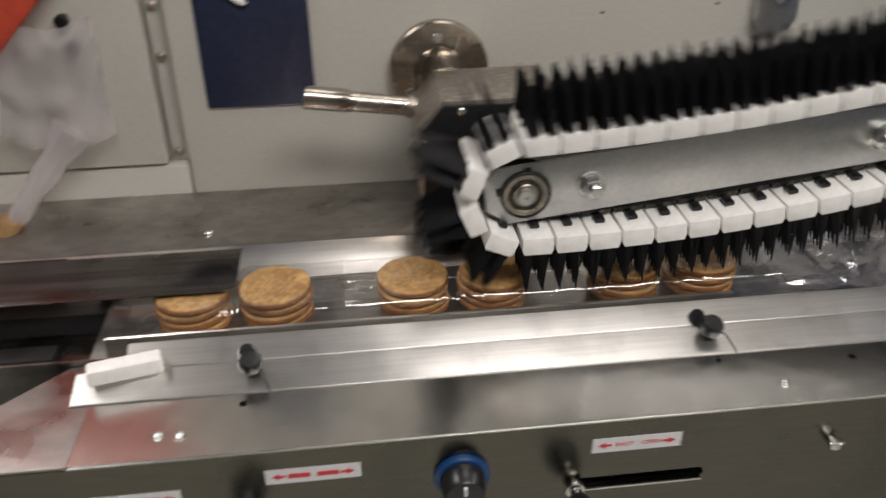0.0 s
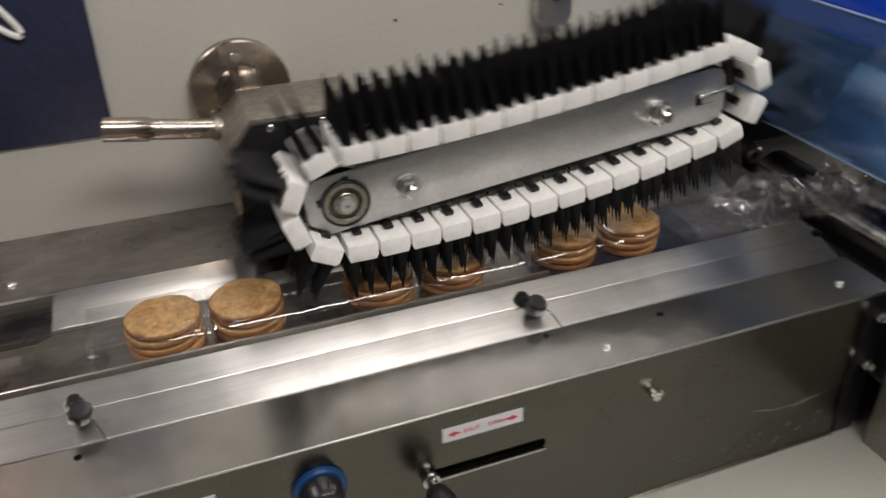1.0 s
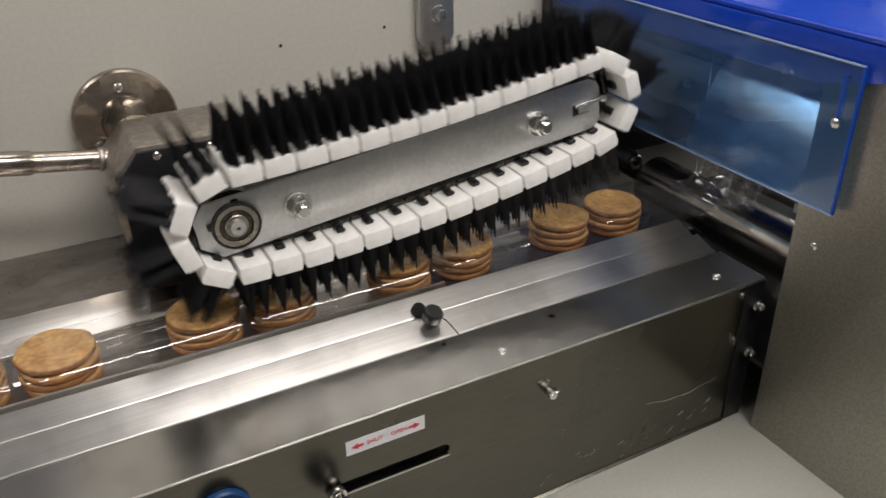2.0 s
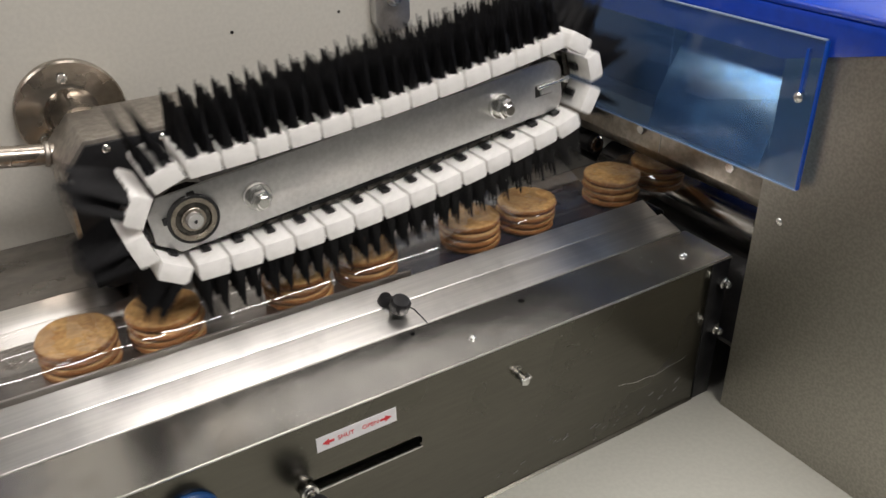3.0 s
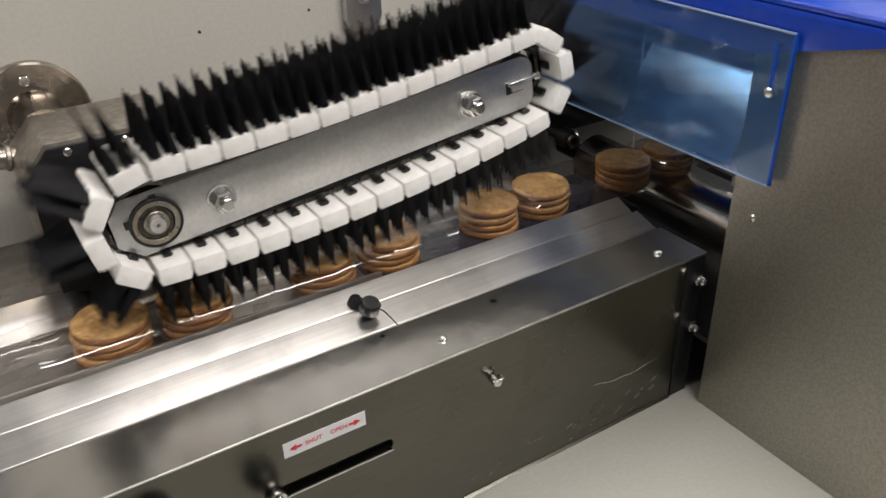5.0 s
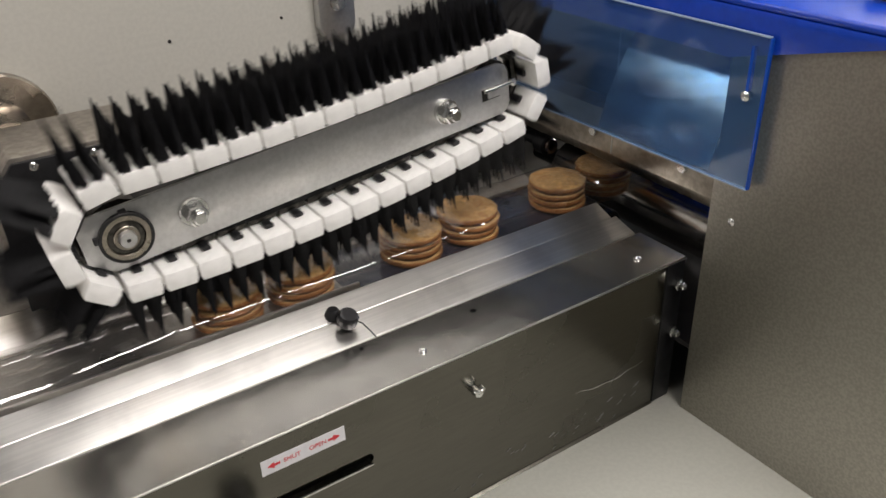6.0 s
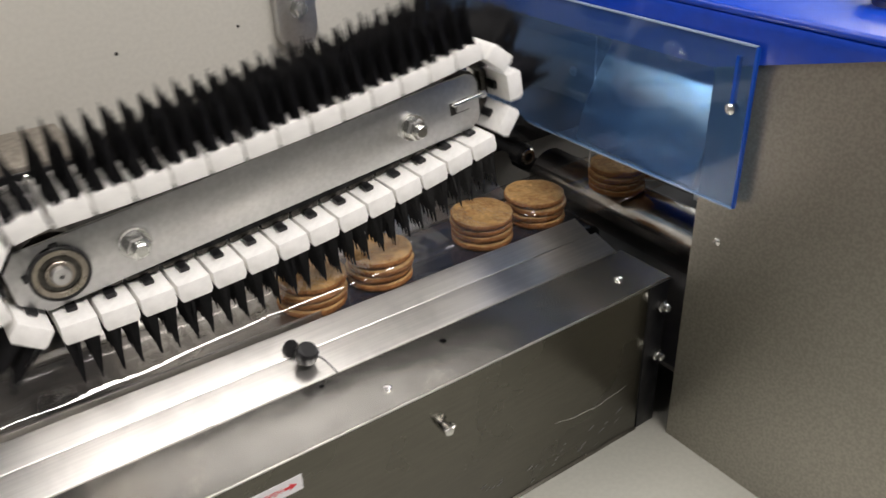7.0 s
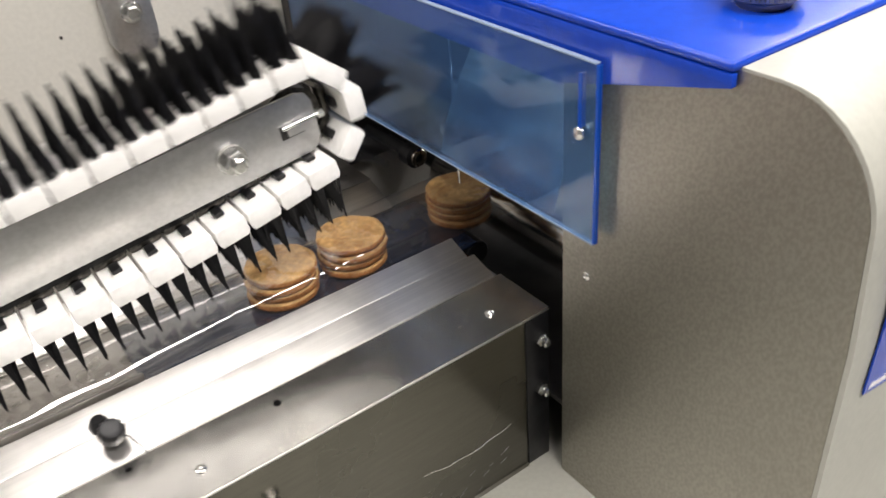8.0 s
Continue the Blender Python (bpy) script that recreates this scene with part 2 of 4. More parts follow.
def lathe(profile, p0, axis, seg=32, bm=None):
    """Solid of revolution. profile: rows of (distance along axis, radius)."""
    own = bmesh.new()
    rings = []
    for d, r in profile:
        if r < 1e-6:
            rings.append([own.verts.new((0, 0, d))])
        else:
            rings.append([own.verts.new((r * math.cos(2 * math.pi * i / seg), r * math.sin(2 * math.pi * i / seg), d)) for i in range(seg)])
    for a, b in zip(rings, rings[1:]):
        for i in range(seg):
            j = (i + 1) % seg
            if len(a) == 1 and len(b) > 1:
                own.faces.new((a[0], b[i], b[j]))
            elif len(b) == 1 and len(a) > 1:
                own.faces.new((a[j], a[i], b[0]))
            elif len(a) > 1:
                own.faces.new((a[i], b[i], b[j], a[j]))
    turn = Vector(axis).to_track_quat("Z", "Y").to_matrix().to_4x4()
    return join(own, bm, Matrix.Translation(p0) @ turn)


def rod(p0, p1, r, seg=24, bev=0.001, bm=None, r1=None):
    p0, p1 = Vector(p0), Vector(p1)
    length = (p1 - p0).length
    r1 = r if r1 is None else r1
    b = min(bev, r * 0.4, r1 * 0.4)
    return lathe([(0, 0), (0, r - b), (b, r), (length - b, r1), (length, r1 - b), (length, 0)], p0, p1 - p0, seg, bm)


def prism(points, axis, a, b, bev=0.0, bm=None, segs=2):
    """Extrudes a flat outline. axis 'x': points are (y, z); 'y': (x, z); 'z': (x, y)."""
    own = bmesh.new()
    def at(p, d):
        return {"x": (d, p[0], p[1]), "y": (p[0], d, p[1]), "z": (p[0], p[1], d)}[axis]
    lo = [own.verts.new(at(p, a)) for p in points]
    hi = [own.verts.new(at(p, b)) for p in points]
    n = len(points)
    own.faces.new(lo)
    own.faces.new(hi[::-1])
    for i in range(n):
        own.faces.new((lo[i], hi[i], hi[(i + 1) % n], lo[(i + 1) % n]))
    bevelled(own, own.verts[:], bev, segs)
    return join(own, bm)


def hexagon(p0, axis, across, height, bm=None):
    return lathe([(0, 0), (0, across * 0.56), (height * 0.85, across * 0.577), (height, across * 0.5), (height, 0)], p0, axis, 6, bm)


def pan_screw(p, axis, r, bm=None):
    return lathe([(0, 0), (0, r), (r * 0.35, r * 0.92), (r * 0.6, r * 0.6), (r * 0.7, r * 0.25), (r * 0.45, r * 0.2), (r * 0.4, 0)], p, axis, 16, bm)


def tube(points, r, seg=10, bm=None, radii=None):
    own = bmesh.new()
    pts = [Vector(p) for p in points]
    rings = []
    for i, p in enumerate(pts):
        d = (pts[min(i + 1, len(pts) - 1)] - pts[max(i - 1, 0)]).normalized()
        q = d.to_track_quat("Z", "Y").to_matrix()
        rr = radii[i] if radii else r
        rings.append([own.verts.new(p + q @ Vector((rr * math.cos(2 * math.pi * k / seg), rr * math.sin(2 * math.pi * k / seg), 0))) for k in range(seg)])
    for a, b in zip(rings, rings[1:]):
        for k in range(seg):
            own.faces.new((a[k], a[(k + 1) % seg], b[(k + 1) % seg], b[k]))
    own.faces.new(rings[0][::-1])
    own.faces.new(rings[-1])
    return join(own, bm)

# ---- large structure ----
solo("floor", box(-3.2, 3.2, -3.2, 3.2, -1.0, -0.95, 0), FLOOR, "grey painted factory floor", "floor", kind="structure")
solo("ceiling", box(-3.2, 3.2, -3.2, 3.2, 1.80, 1.85, 0), ROOM, "pale factory ceiling", "ceiling", kind="structure")
for nm, b in (("wall_north", (-3.2, 3.2, 3.2, 3.3)), ("wall_south", (-3.2, 3.2, -3.3, -3.2))):
    solo(nm, box(b[0], b[1], b[2], b[3], -0.95, 1.80, 0), ROOM, "plain grey-white factory wall", "wall", kind="structure")
def bright_window():
    t = thing("window_1", (3.18, 1.4, 0.4), "bright factory window with white frame", "window", kind="structure")
    m = bpy.data.materials.new("daylit_glass")
    m.use_nodes = True
    em = m.node_tree.nodes.new("ShaderNodeEmission")
    em.inputs[0].default_value, em.inputs[1].default_value = (0.92, 0.96, 1.0, 1), 6.0
    m.node_tree.links.new(em.outputs[0], m.node_tree.nodes["Material Output"].inputs[0])
    part("window_pane", box(3.185, 3.195, 0.6, 1.85, 0.35, 1.45, 0), m, t)
    for y in (0.55, 1.19, 1.85):
        part("window_frame", box(3.16, 3.198, y, y + 0.06, 0.30, 1.50, 0.003), CREAM, t)


bright_window()
for nm, b in (("wall_east", (3.2, 3.3, -3.2, 3.2)), ("wall_west", (-3.3, -3.2, -3.2, 3.2))):
    solo(nm, box(b[0], b[1], b[2], b[3], -0.95, 1.80, 0), ROOM, "plain grey-white factory wall", "wall", kind="structure")

BASE_Z = -0.15
WALL_Y = 0.342


def machine_base():
    t = thing("machine_base", (0, 0, -0.95), "cream painted machine base with a flat top ledge", "machine base")
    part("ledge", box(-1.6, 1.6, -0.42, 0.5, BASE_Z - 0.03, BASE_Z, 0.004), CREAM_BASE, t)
    part("plinth", box(-1.55, 1.55, -0.38, 0.46, -0.95, BASE_Z - 0.031, 0.004), CREAM, t)


machine_base()


def back_cabinet():
    """Cream cabinet behind the belt, with a door on its left part."""
    t = thing("back_cabinet", (0, WALL_Y, BASE_Z), "cream painted steel cabinet behind the conveyor", "cabinet")
    part("front_sheet", box(-0.468, 0.57, WALL_Y, WALL_Y + 0.03, BASE_Z, 0.42, 0.0025), CREAM, t)
    part("left_sheet", box(-1.6, -0.4695, WALL_Y, WALL_Y + 0.03, BASE_Z, 0.040, 0.0025), CREAM, t)
    part("jamb", box(-0.485, -0.4695, WALL_Y + 0.012, WALL_Y + 0.03, 0.0405, 0.42, 0.002), CREAM, t)
    door = part("door", box(-0.95, -0.4865, WALL_Y - 0.002, WALL_Y + 0.02, 0.0425, 0.42, 0.003), CREAM, t, "cream door with screws along its edge")
    for z in (0.049, 0.141, 0.186):
        part("screw", pan_screw((-0.478, WALL_Y + 0.012, z), (0, -1, 0), 0.0048), STEEL_BLOCK, door)
    for z, x in ((0.158, -0.546), (0.181, -0.549)):
        part("bolt", rod((x, WALL_Y - 0.002, z), (x, WALL_Y - 0.012, z), 0.0055), BLACK, door)
    part("body", box(-0.468, 0.565, WALL_Y + 0.031, WALL_Y + 0.12, BASE_Z, 0.40, 0.003), CREAM, t)
    part("infeed_body", box(-1.58, -0.4685, WALL_Y + 0.031, WALL_Y + 0.12, BASE_Z, 0.40, 0.003), CREAM, t)
    for x, z, r in ((-0.082, 0.168, 0.0016), (0.026, 0.172, 0.0014)):
        part("hole", lathe([(0, 0), (0, r), (0.0006, r), (0.0006, 0)], (x, WALL_Y, z), (0, -1, 0), 10), DARK, t)
    win = part("inspection_panel", prism([(-0.442, 0.096), (-0.345, 0.096), (-0.345, 0.30), (-0.442, 0.30)], "y", WALL_Y - 0.003, WALL_Y + 0.001, 0.001),
               NAVY, t, "dark navy panel")
    pts = []
    for i in range(15):
        a = -0.6 + 3.6 * i / 14
        pts.append((-0.418 + 0.019 * math.sin(a) + 0.004 * i / 14, WALL_Y - 0.006, 0.212 - 0.022 * math.cos(a - 1.2)))
    part("pull_loop", tube(pts, 0.0026, 8), WHITE, win, "pale plastic pull loop")


back_cabinet()


def wall_bracket():
    t = thing("wall_bracket", (0.08, WALL_Y, 0.15), "galvanised steel bracket strip bolted on the cabinet", "bracket")
    part("strip", prism([(0.060, 0.158), (0.066, 0.148), (0.094, 0.148), (0.099, 0.158), (0.099, 0.30), (0.060, 0.30)], "y", WALL_Y - 0.012, WALL_Y - 0.0002, 0.0012), STEEL_PLATE, t)
    part("washer", rod((0.081, WALL_Y - 0.012, 0.181), (0.081, WALL_Y - 0.0138, 0.181), 0.009), ZINC, t)
    part("bolt", hexagon((0.081, WALL_Y - 0.0138, 0.181), (0, -1, 0), 0.011, 0.006), ZINC, t)


wall_bracket()

# deck behind the belt, with a rising lip along it
BED_Z = -0.005


def back_deck():
    t = thing("back_deck", (0, 0.27, BASE_Z), "dull steel deck sheet behind the belt", "deck")
    part("deck_sheet", prism([(0.2382, 0.0098), (WALL_Y - 0.0005, 0.0112), (WALL_Y - 0.0005, 0.0072), (0.2382, 0.0058)], "x", -1.5, 0.225), STEEL_BACK, t)
    part("lip", prism([(0.2037, -0.0040), (0.2380, 0.0098), (0.2380, 0.0058), (0.2037, -0.0080)], "x", -1.5, 0.225, 0.0006), STEEL_COVER, t, "sloping bright steel lip")
    part("slide_rail", prism([(0.200, BED_Z + 0.0006), (0.2035, BED_Z + 0.0006), (0.2035, BED_Z - 0.004), (0.200, BED_Z - 0.004)], "x", -1.5, 0.225, 0.0005), STEEL_BACK, t)
    for x in (-0.445, -0.12, 0.12):
        part("screw", pan_screw((x, 0.262, 0.0101), (0, 0, 1), 0.004), ZINC, t)
    part("support", box(-1.5, 0.22, 0.225, 0.335, BASE_Z + 0.0003, -0.006, 0.002), STEEL_BACK, t)


back_deck()


def conveyor_belt():
    t = thing("conveyor_belt", (0, 0.155, BASE_Z), "dark blue rubber conveyor belt between steel rails", "conveyor belt")
    part("carry_strand", prism([(0.108, BED_Z), (0.199, BED_Z), (0.199, BED_Z - 0.003), (0.108, BED_Z - 0.003)], "x", -0.032, 0.246, 0.0005), BELT, t)
    part("slider_bed", prism([(0.100, BED_Z - 0.0002), (0.1995, BED_Z - 0.0002), (0.1995, BED_Z - 0.004), (0.100, BED_Z - 0.004)], "x", -0.515, -0.0325, 0.0005), STEEL_BACK, t, "steel slider bed")
    part("infeed_bed", prism([(0.100, BED_Z - 0.0002), (0.1995, BED_Z - 0.0002), (0.1995, BED_Z - 0.004), (0.100, BED_Z - 0.004)], "x", -1.5, -0.5155, 0.0005), DARK_STEEL, t, "dark worn infeed bed")
    part("tail_pulley", rod((0.246, 0.108, BED_Z - 0.012), (0.246, 0.199, BED_Z - 0.012), 0.0115), BLACK, t)
    part("bed_support", box(-1.5, 0.23, 0.110, 0.197, BASE_Z + 0.0003, BED_Z - 0.0045, 0.002), STEEL_BACK, t)
    part("guide_strip", box(-0.50, -0.0325, 0.1078, 0.1108, BED_Z - 0.0001, 0.0155, 0.0012), STEEL_COVER, t, "narrow steel side guide")
    for x in (-0.060, -0.0495):
        part("rivet", pan_screw((x, 0.151, BED_Z - 0.0002), (0, 0, 1), 0.0020), ZINC, t)


conveyor_belt()


def conveyor_housing():
    """Long steel housing in front of the belt: upright panel, folded cover, end strip."""
    t = thing("conveyor_housing", (0, 0.0, BASE_Z), "long brushed stainless steel conveyor housing on the cream base", "machine housing")
    # panel with the adjusting slots cut through it, its dark reflections in its colour
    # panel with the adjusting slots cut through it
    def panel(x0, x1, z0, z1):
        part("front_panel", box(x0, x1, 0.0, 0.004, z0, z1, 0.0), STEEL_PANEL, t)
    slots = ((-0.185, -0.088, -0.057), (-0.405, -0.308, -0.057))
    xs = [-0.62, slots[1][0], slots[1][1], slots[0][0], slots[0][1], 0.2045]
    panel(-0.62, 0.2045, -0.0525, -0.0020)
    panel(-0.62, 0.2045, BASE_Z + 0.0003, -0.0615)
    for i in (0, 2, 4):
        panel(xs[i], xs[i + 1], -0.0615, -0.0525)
    for x0, x1, z in slots:
        part("slot_backing", box(x0 - 0.004, x1 + 0.004, 0.0305, 0.032, z - 0.012, z + 0.012, 0), DARK, t)
        for xe, sx in ((x0, 1), (x1, -1)):
            for sz in (1, -1):
                arc = [(xe + sx * 0.0045 * (1 - math.cos(radians(a))), z + sz * 0.0045 * math.sin(radians(a))) for a in range(0, 91, 15)]
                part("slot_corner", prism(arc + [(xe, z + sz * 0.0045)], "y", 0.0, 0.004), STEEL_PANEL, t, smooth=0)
        part("slot_rim", box(x0 + 0.004, x1 - 0.001, -0.0020, -0.0001, z - 0.0062, z - 0.0044, 0.0006), ZINC, t)
    # folded cover in three strips
    xl, xr = -0.50, 0.227
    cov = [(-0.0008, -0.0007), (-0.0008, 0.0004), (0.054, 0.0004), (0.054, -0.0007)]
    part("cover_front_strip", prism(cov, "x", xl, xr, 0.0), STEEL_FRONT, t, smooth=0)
    part("cover_hem", rod((xl, -0.0012, -0.0012), (xr, -0.0012, -0.0012), 0.0007, 8, 0.0003), STEEL_COVER, t, "folded hem of the cover")
    part("cover_middle_strip", prism([(0.0543, -0.0012), (0.0543, 0.0010), (0.0548, 0.0016), (0.0790, 0.0086), (0.0793, 0.0063)], "x", xl - 0.012, xr - 0.006, 0.0), STEEL_COVER, t, smooth=0)
    part("cover_inner_strip", prism([(0.0795, 0.0064), (0.0795, 0.0086), (0.0800, 0.0092), (0.0990, 0.0165), (0.0999, 0.0161), (0.1005, -0.004), (0.0985, -0.004), (0.0982, 0.0138)], "x", xl + 0.02, xr - 0.012, 0.0), STEEL_COVER, t, smooth=0)
    # slanted left tail of the cover
    part("cover_tail", prism([(xl - 0.0003, 0.0), (xl - 0.0003, 0.0985), (xl - 0.022, 0.0985), (xl - 0.060, 0.062), (xl - 0.118, 0.018), (xl - 0.118, 0.0)], "z", -0.0035, 0.0001, 0.0005), STEEL_BACK, t, smooth=0)
    part("rear_panel", box(-0.62, 0.2, 0.0995, 0.1010, BASE_Z + 0.0003, 0.004, 0), STEEL_BACK, t)
    part("end_strip", box(0.2050, 0.2265, -0.0012, 0.003, BASE_Z + 0.0004, -0.0022, 0.0006), BLACK, t, "black end strip")
    part("end_cap", box(0.2225, 0.2265, 0.0035, 0.100, BASE_Z + 0.0004, -0.0025, 0.0004), STEEL_BACK, t)
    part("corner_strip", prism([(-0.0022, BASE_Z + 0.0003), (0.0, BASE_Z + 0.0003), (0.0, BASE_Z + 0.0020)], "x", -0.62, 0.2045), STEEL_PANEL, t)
    for x, y in ((-0.032, 0.019), (0.190, 0.021), (-0.449, 0.020), (-0.435, 0.018)):
        part("cover_screw", pan_screw((x, y, 0.0004), (0, 0, 1), 0.0036), ZINC, t)
    for x, y, r in ((0.0290, 0.0397, 0.0026), (-0.0667, 0.0475, 0.0018), (-0.398, 0.044, 0.0026)):
        part("cover_hole", lathe([(0, 0), (0, r), (0.0004, r), (0.0004, 0)], (x, y, 0.0003), (0, 0, 1), 14), HOLE, t)
    for z in (-0.022, -0.071):
        b = part("end_bolt", hexagon((0.2165, -0.0012, z), (0, -1, 0), 0.0095, 0.006), ZINC, t)
        part("bolt_tip", rod((0.2165, -0.0072, z), (0.2165, -0.0125, z), 0.0032), ZINC, b)
    w = part("wing_screw", rod((0.0, 0.0, -0.037), (0.0, -0.009, -0.037), 0.0036), ZINC, t, "small zinc wing screw")
    for s in (-1, 1):
        part("wing", box(-0.0011, 0.0011, -0.009, -0.003, 0, 0.0062, 0.0008, m=Matrix.Translation((0, 0, -0.037)) @ pose(0, 0, 0, 0, s * 50, 0)), ZINC, w)
    # printed adjusting labels
    def flat_text(word, x, z, size, parent):
        cu = bpy.data.curves.new("word", "FONT")
        cu.body, cu.size, cu.align_x, cu.align_y = word, size, "CENTER", "CENTER"
        cu.extrude = 0.00012
        tmp = bpy.data.objects.new("word", cu)
        me = bpy.data.meshes.new_from_object(tmp)
        bpy.data.objects.remove(tmp)
        b = bmesh.new()
        b.from_mesh(me)
        b.transform(pose(x, -0.0006, z, 90, 0, 0))
        part("lettering", b, RED, parent, "red printed lettering", smooth=0)
    def arrow(x, z, s, parent):
        part("arrow", prism([(x + s * 0.0045, z), (x - s * 0.0005, z + 0.0026), (x - s * 0.0005, z + 0.0009), (x - s * 0.0045, z + 0.0009), (x - s * 0.0045, z - 0.0009), (x - s * 0.0005, z - 0.0009), (x - s * 0.0005, z - 0.0026)], "y", -0.00075, -0.00045), RED, parent, "red arrow", smooth=0)
    for x, z, words in ((-0.139, -0.0235, ("SHUT", "OPEN")), (-0.353, -0.0245, None), (-0.468, -0.0345, None)):
        lab = part("adjusting_label", box(x - 0.0305, x + 0.0305, -0.0004, -0.00005, z - 0.0062, z + 0.0062, 0), STICKER, t, "white adhesive label with red print")
        arrow(x - 0.022, z, -1, lab)
        arrow(x + 0.022, z, 1, lab)
        if words:
            flat_text(words[0], x - 0.0088, z, 0.0050, lab)
            flat_text(words[1], x + 0.0100, z, 0.0050, lab)
        else:
            for dx in (-0.009, 0.0095):
                part("print_bar", box(x + dx - 0.007, x + dx + 0.007, -0.00075, -0.00045, z - 0.0018, z + 0.0018, 0), RED, lab, smooth=0)
    # a rag-rubbed scratch near the lower right
    pts = [(0.107 + 0.081 * i / 11, 0.0001, -0.093 - 0.0058 * math.sin(math.pi * i / 11 * 0.95) + 0.0008 * math.sin(i * 1.7)) for i in range(12)]
    part("scratch", tube(pts, 0.0006, 5, radii=[0.0002 + 0.0004 * math.sin(0.3 + 2.5 * i / 11) for i in range(12)]), ZINC, t, "pale scratch in the steel")
    for i in range(26):
        x, z = random.uniform(-0.02, 0.2), random.uniform(-0.146, -0.118)
        l = random.uniform(0.001, 0.006)
        part("scuff", tube([(x, -0.0001, z), (x + l, -0.0001, z + l * 0.45)], random.uniform(0.0002, 0.0005), 4), ZINC, t)


conveyor_housing()


def clamp_lever(x):
    """Clamping stud in a slot with a black ball-ended handle."""
    t = thing("clamp_knob", (x, 0, -0.057), "black clamping knob on a steel stud in the slot", "knob", "clamp knobs in the panel slots")
    part("stud", rod((x, 0.02, -0.057), (x, -0.020, -0.057), 0.0042), CHROME, t)
    part("collar", lathe([(0, 0), (0, 0.0065), (0.002, 0.0070), (0.004, 0.0065), (0.005, 0.005), (0.005, 0)], (x, -0.0025, -0.057), (0, -1, 0), 24), ZINC, t)
    part("grip", lathe([(0, 0), (0, 0.006), (0.003, 0.008), (0.010, 0.0110), (0.022, 0.0125), (0.030, 0.0105), (0.034, 0.006), (0.035, 0)], (x, -0.012, -0.057), (0, -0.90, -0.22), 24), RUBBER, t)


clamp_lever(-0.180)
clamp_lever(-0.400)


def dial(x, z, ring):
    t = thing("control_dial", (x, 0, z), "black rotary dial in a blue ring" if ring == BLUE_RING else "black rotary dial", "dial")
    part("ring", lathe([(0, 0.012), (0, 0.0185), (0.003, 0.0185), (0.0045, 0.017), (0.0045, 0.012)], (x, -0.0002, z), (0, -1, 0), 36), ring, t, "blue ring")
    part("cap", lathe([(0.0, 0), (0.0, 0.0118), (0.005, 0.0150), (0.016, 0.0140), (0.019, 0.012), (0.0195, 0)], (x, -0.0003, z), (0, -1, 0), 28), RUBBER, t)
    part("pointer", box(x - 0.001, x + 0.001, -0.0215, -0.019, z + 0.002, z + 0.009, 0.0004), STICKER, t)


dial(-0.257, -0.038, BLUE_RING)


def thumb_screw(x, y, z):
    """Black knurled thumb screw holding the cover strip."""
    t = thing("thumb_screw", (x, y, z), "black knurled plastic thumb screw on the steel cover", "thumb screw", "thumb screws on the cover")
    ax = Vector((0.10, -0.35, 0.93))
    # low dark disc behind the head, modelled for the screw's reflection in the steel
    part("foot", lathe([(-0.002, 0), (-0.002, 0.0062), (0.001, 0.0066), (0.004, 0.0052), (0.006, 0.004), (0.006, 0)], (x - 0.004, y + 0.009, z + 0.0025), (0, 0, 1), 24), RUBBER, t)
    hd = lathe([(0.002, 0), (0.002, 0.006), (0.004, 0.0076), (0.011, 0.0080), (0.0132, 0.0066), (0.0138, 0.0036), (0.013, 0)], (x - 0.001, y - 0.005, z), ax, 36)
    mid = Vector((x - 0.001, y - 0.005, z))
    for v in hd.verts[36:108] if len(hd.verts) > 108 else []:
        d = v.co - mid
        rad = d - d.dot(ax.normalized()) * ax.normalized()
        a = math.atan2(rad.dot(Vector((0, 0.936, 0.352))), rad.x)
        v.co += rad * (0.07 * math.cos(12 * a))
    part("head", hd, RUBBER, t)
    part("tail_wire", tube([(x + 0.004, y - 0.010, z + 0.006), (x + 0.008, y - 0.015, z + 0.004), (x + 0.011, y - 0.021, z - 0.0005), (x + 0.013, y - 0.026, z - 0.0042)], 0.0006, 6), RUBBER, t)


thumb_screw(-0.066, 0.0748, 0.0088)
thumb_screw(-0.393, 0.0748, 0.0088)


def guide_pad():
    t = thing("guide_pad", (-0.485, 0.09, 0.0), "white plastic guide pad standing on the steel cover", "guide block")
    turn = Matrix.Translation((-0.478, 0.0745, 0)) @ pose(0, 0, 0, 0, 0, 12) @ Matrix.Translation((0.478, -0.0745, 0))
    part("pad", box(-0.502, -0.454, 0.068, 0.081, 0.0085, 0.0205, 0.0015, m=turn), WHITE, t)
    part("pad_foot", box(-0.498, -0.458, 0.0685, 0.0805, 0.0040, 0.0084, 0.0006, m=turn), STEEL_COVER, t)


guide_pad()

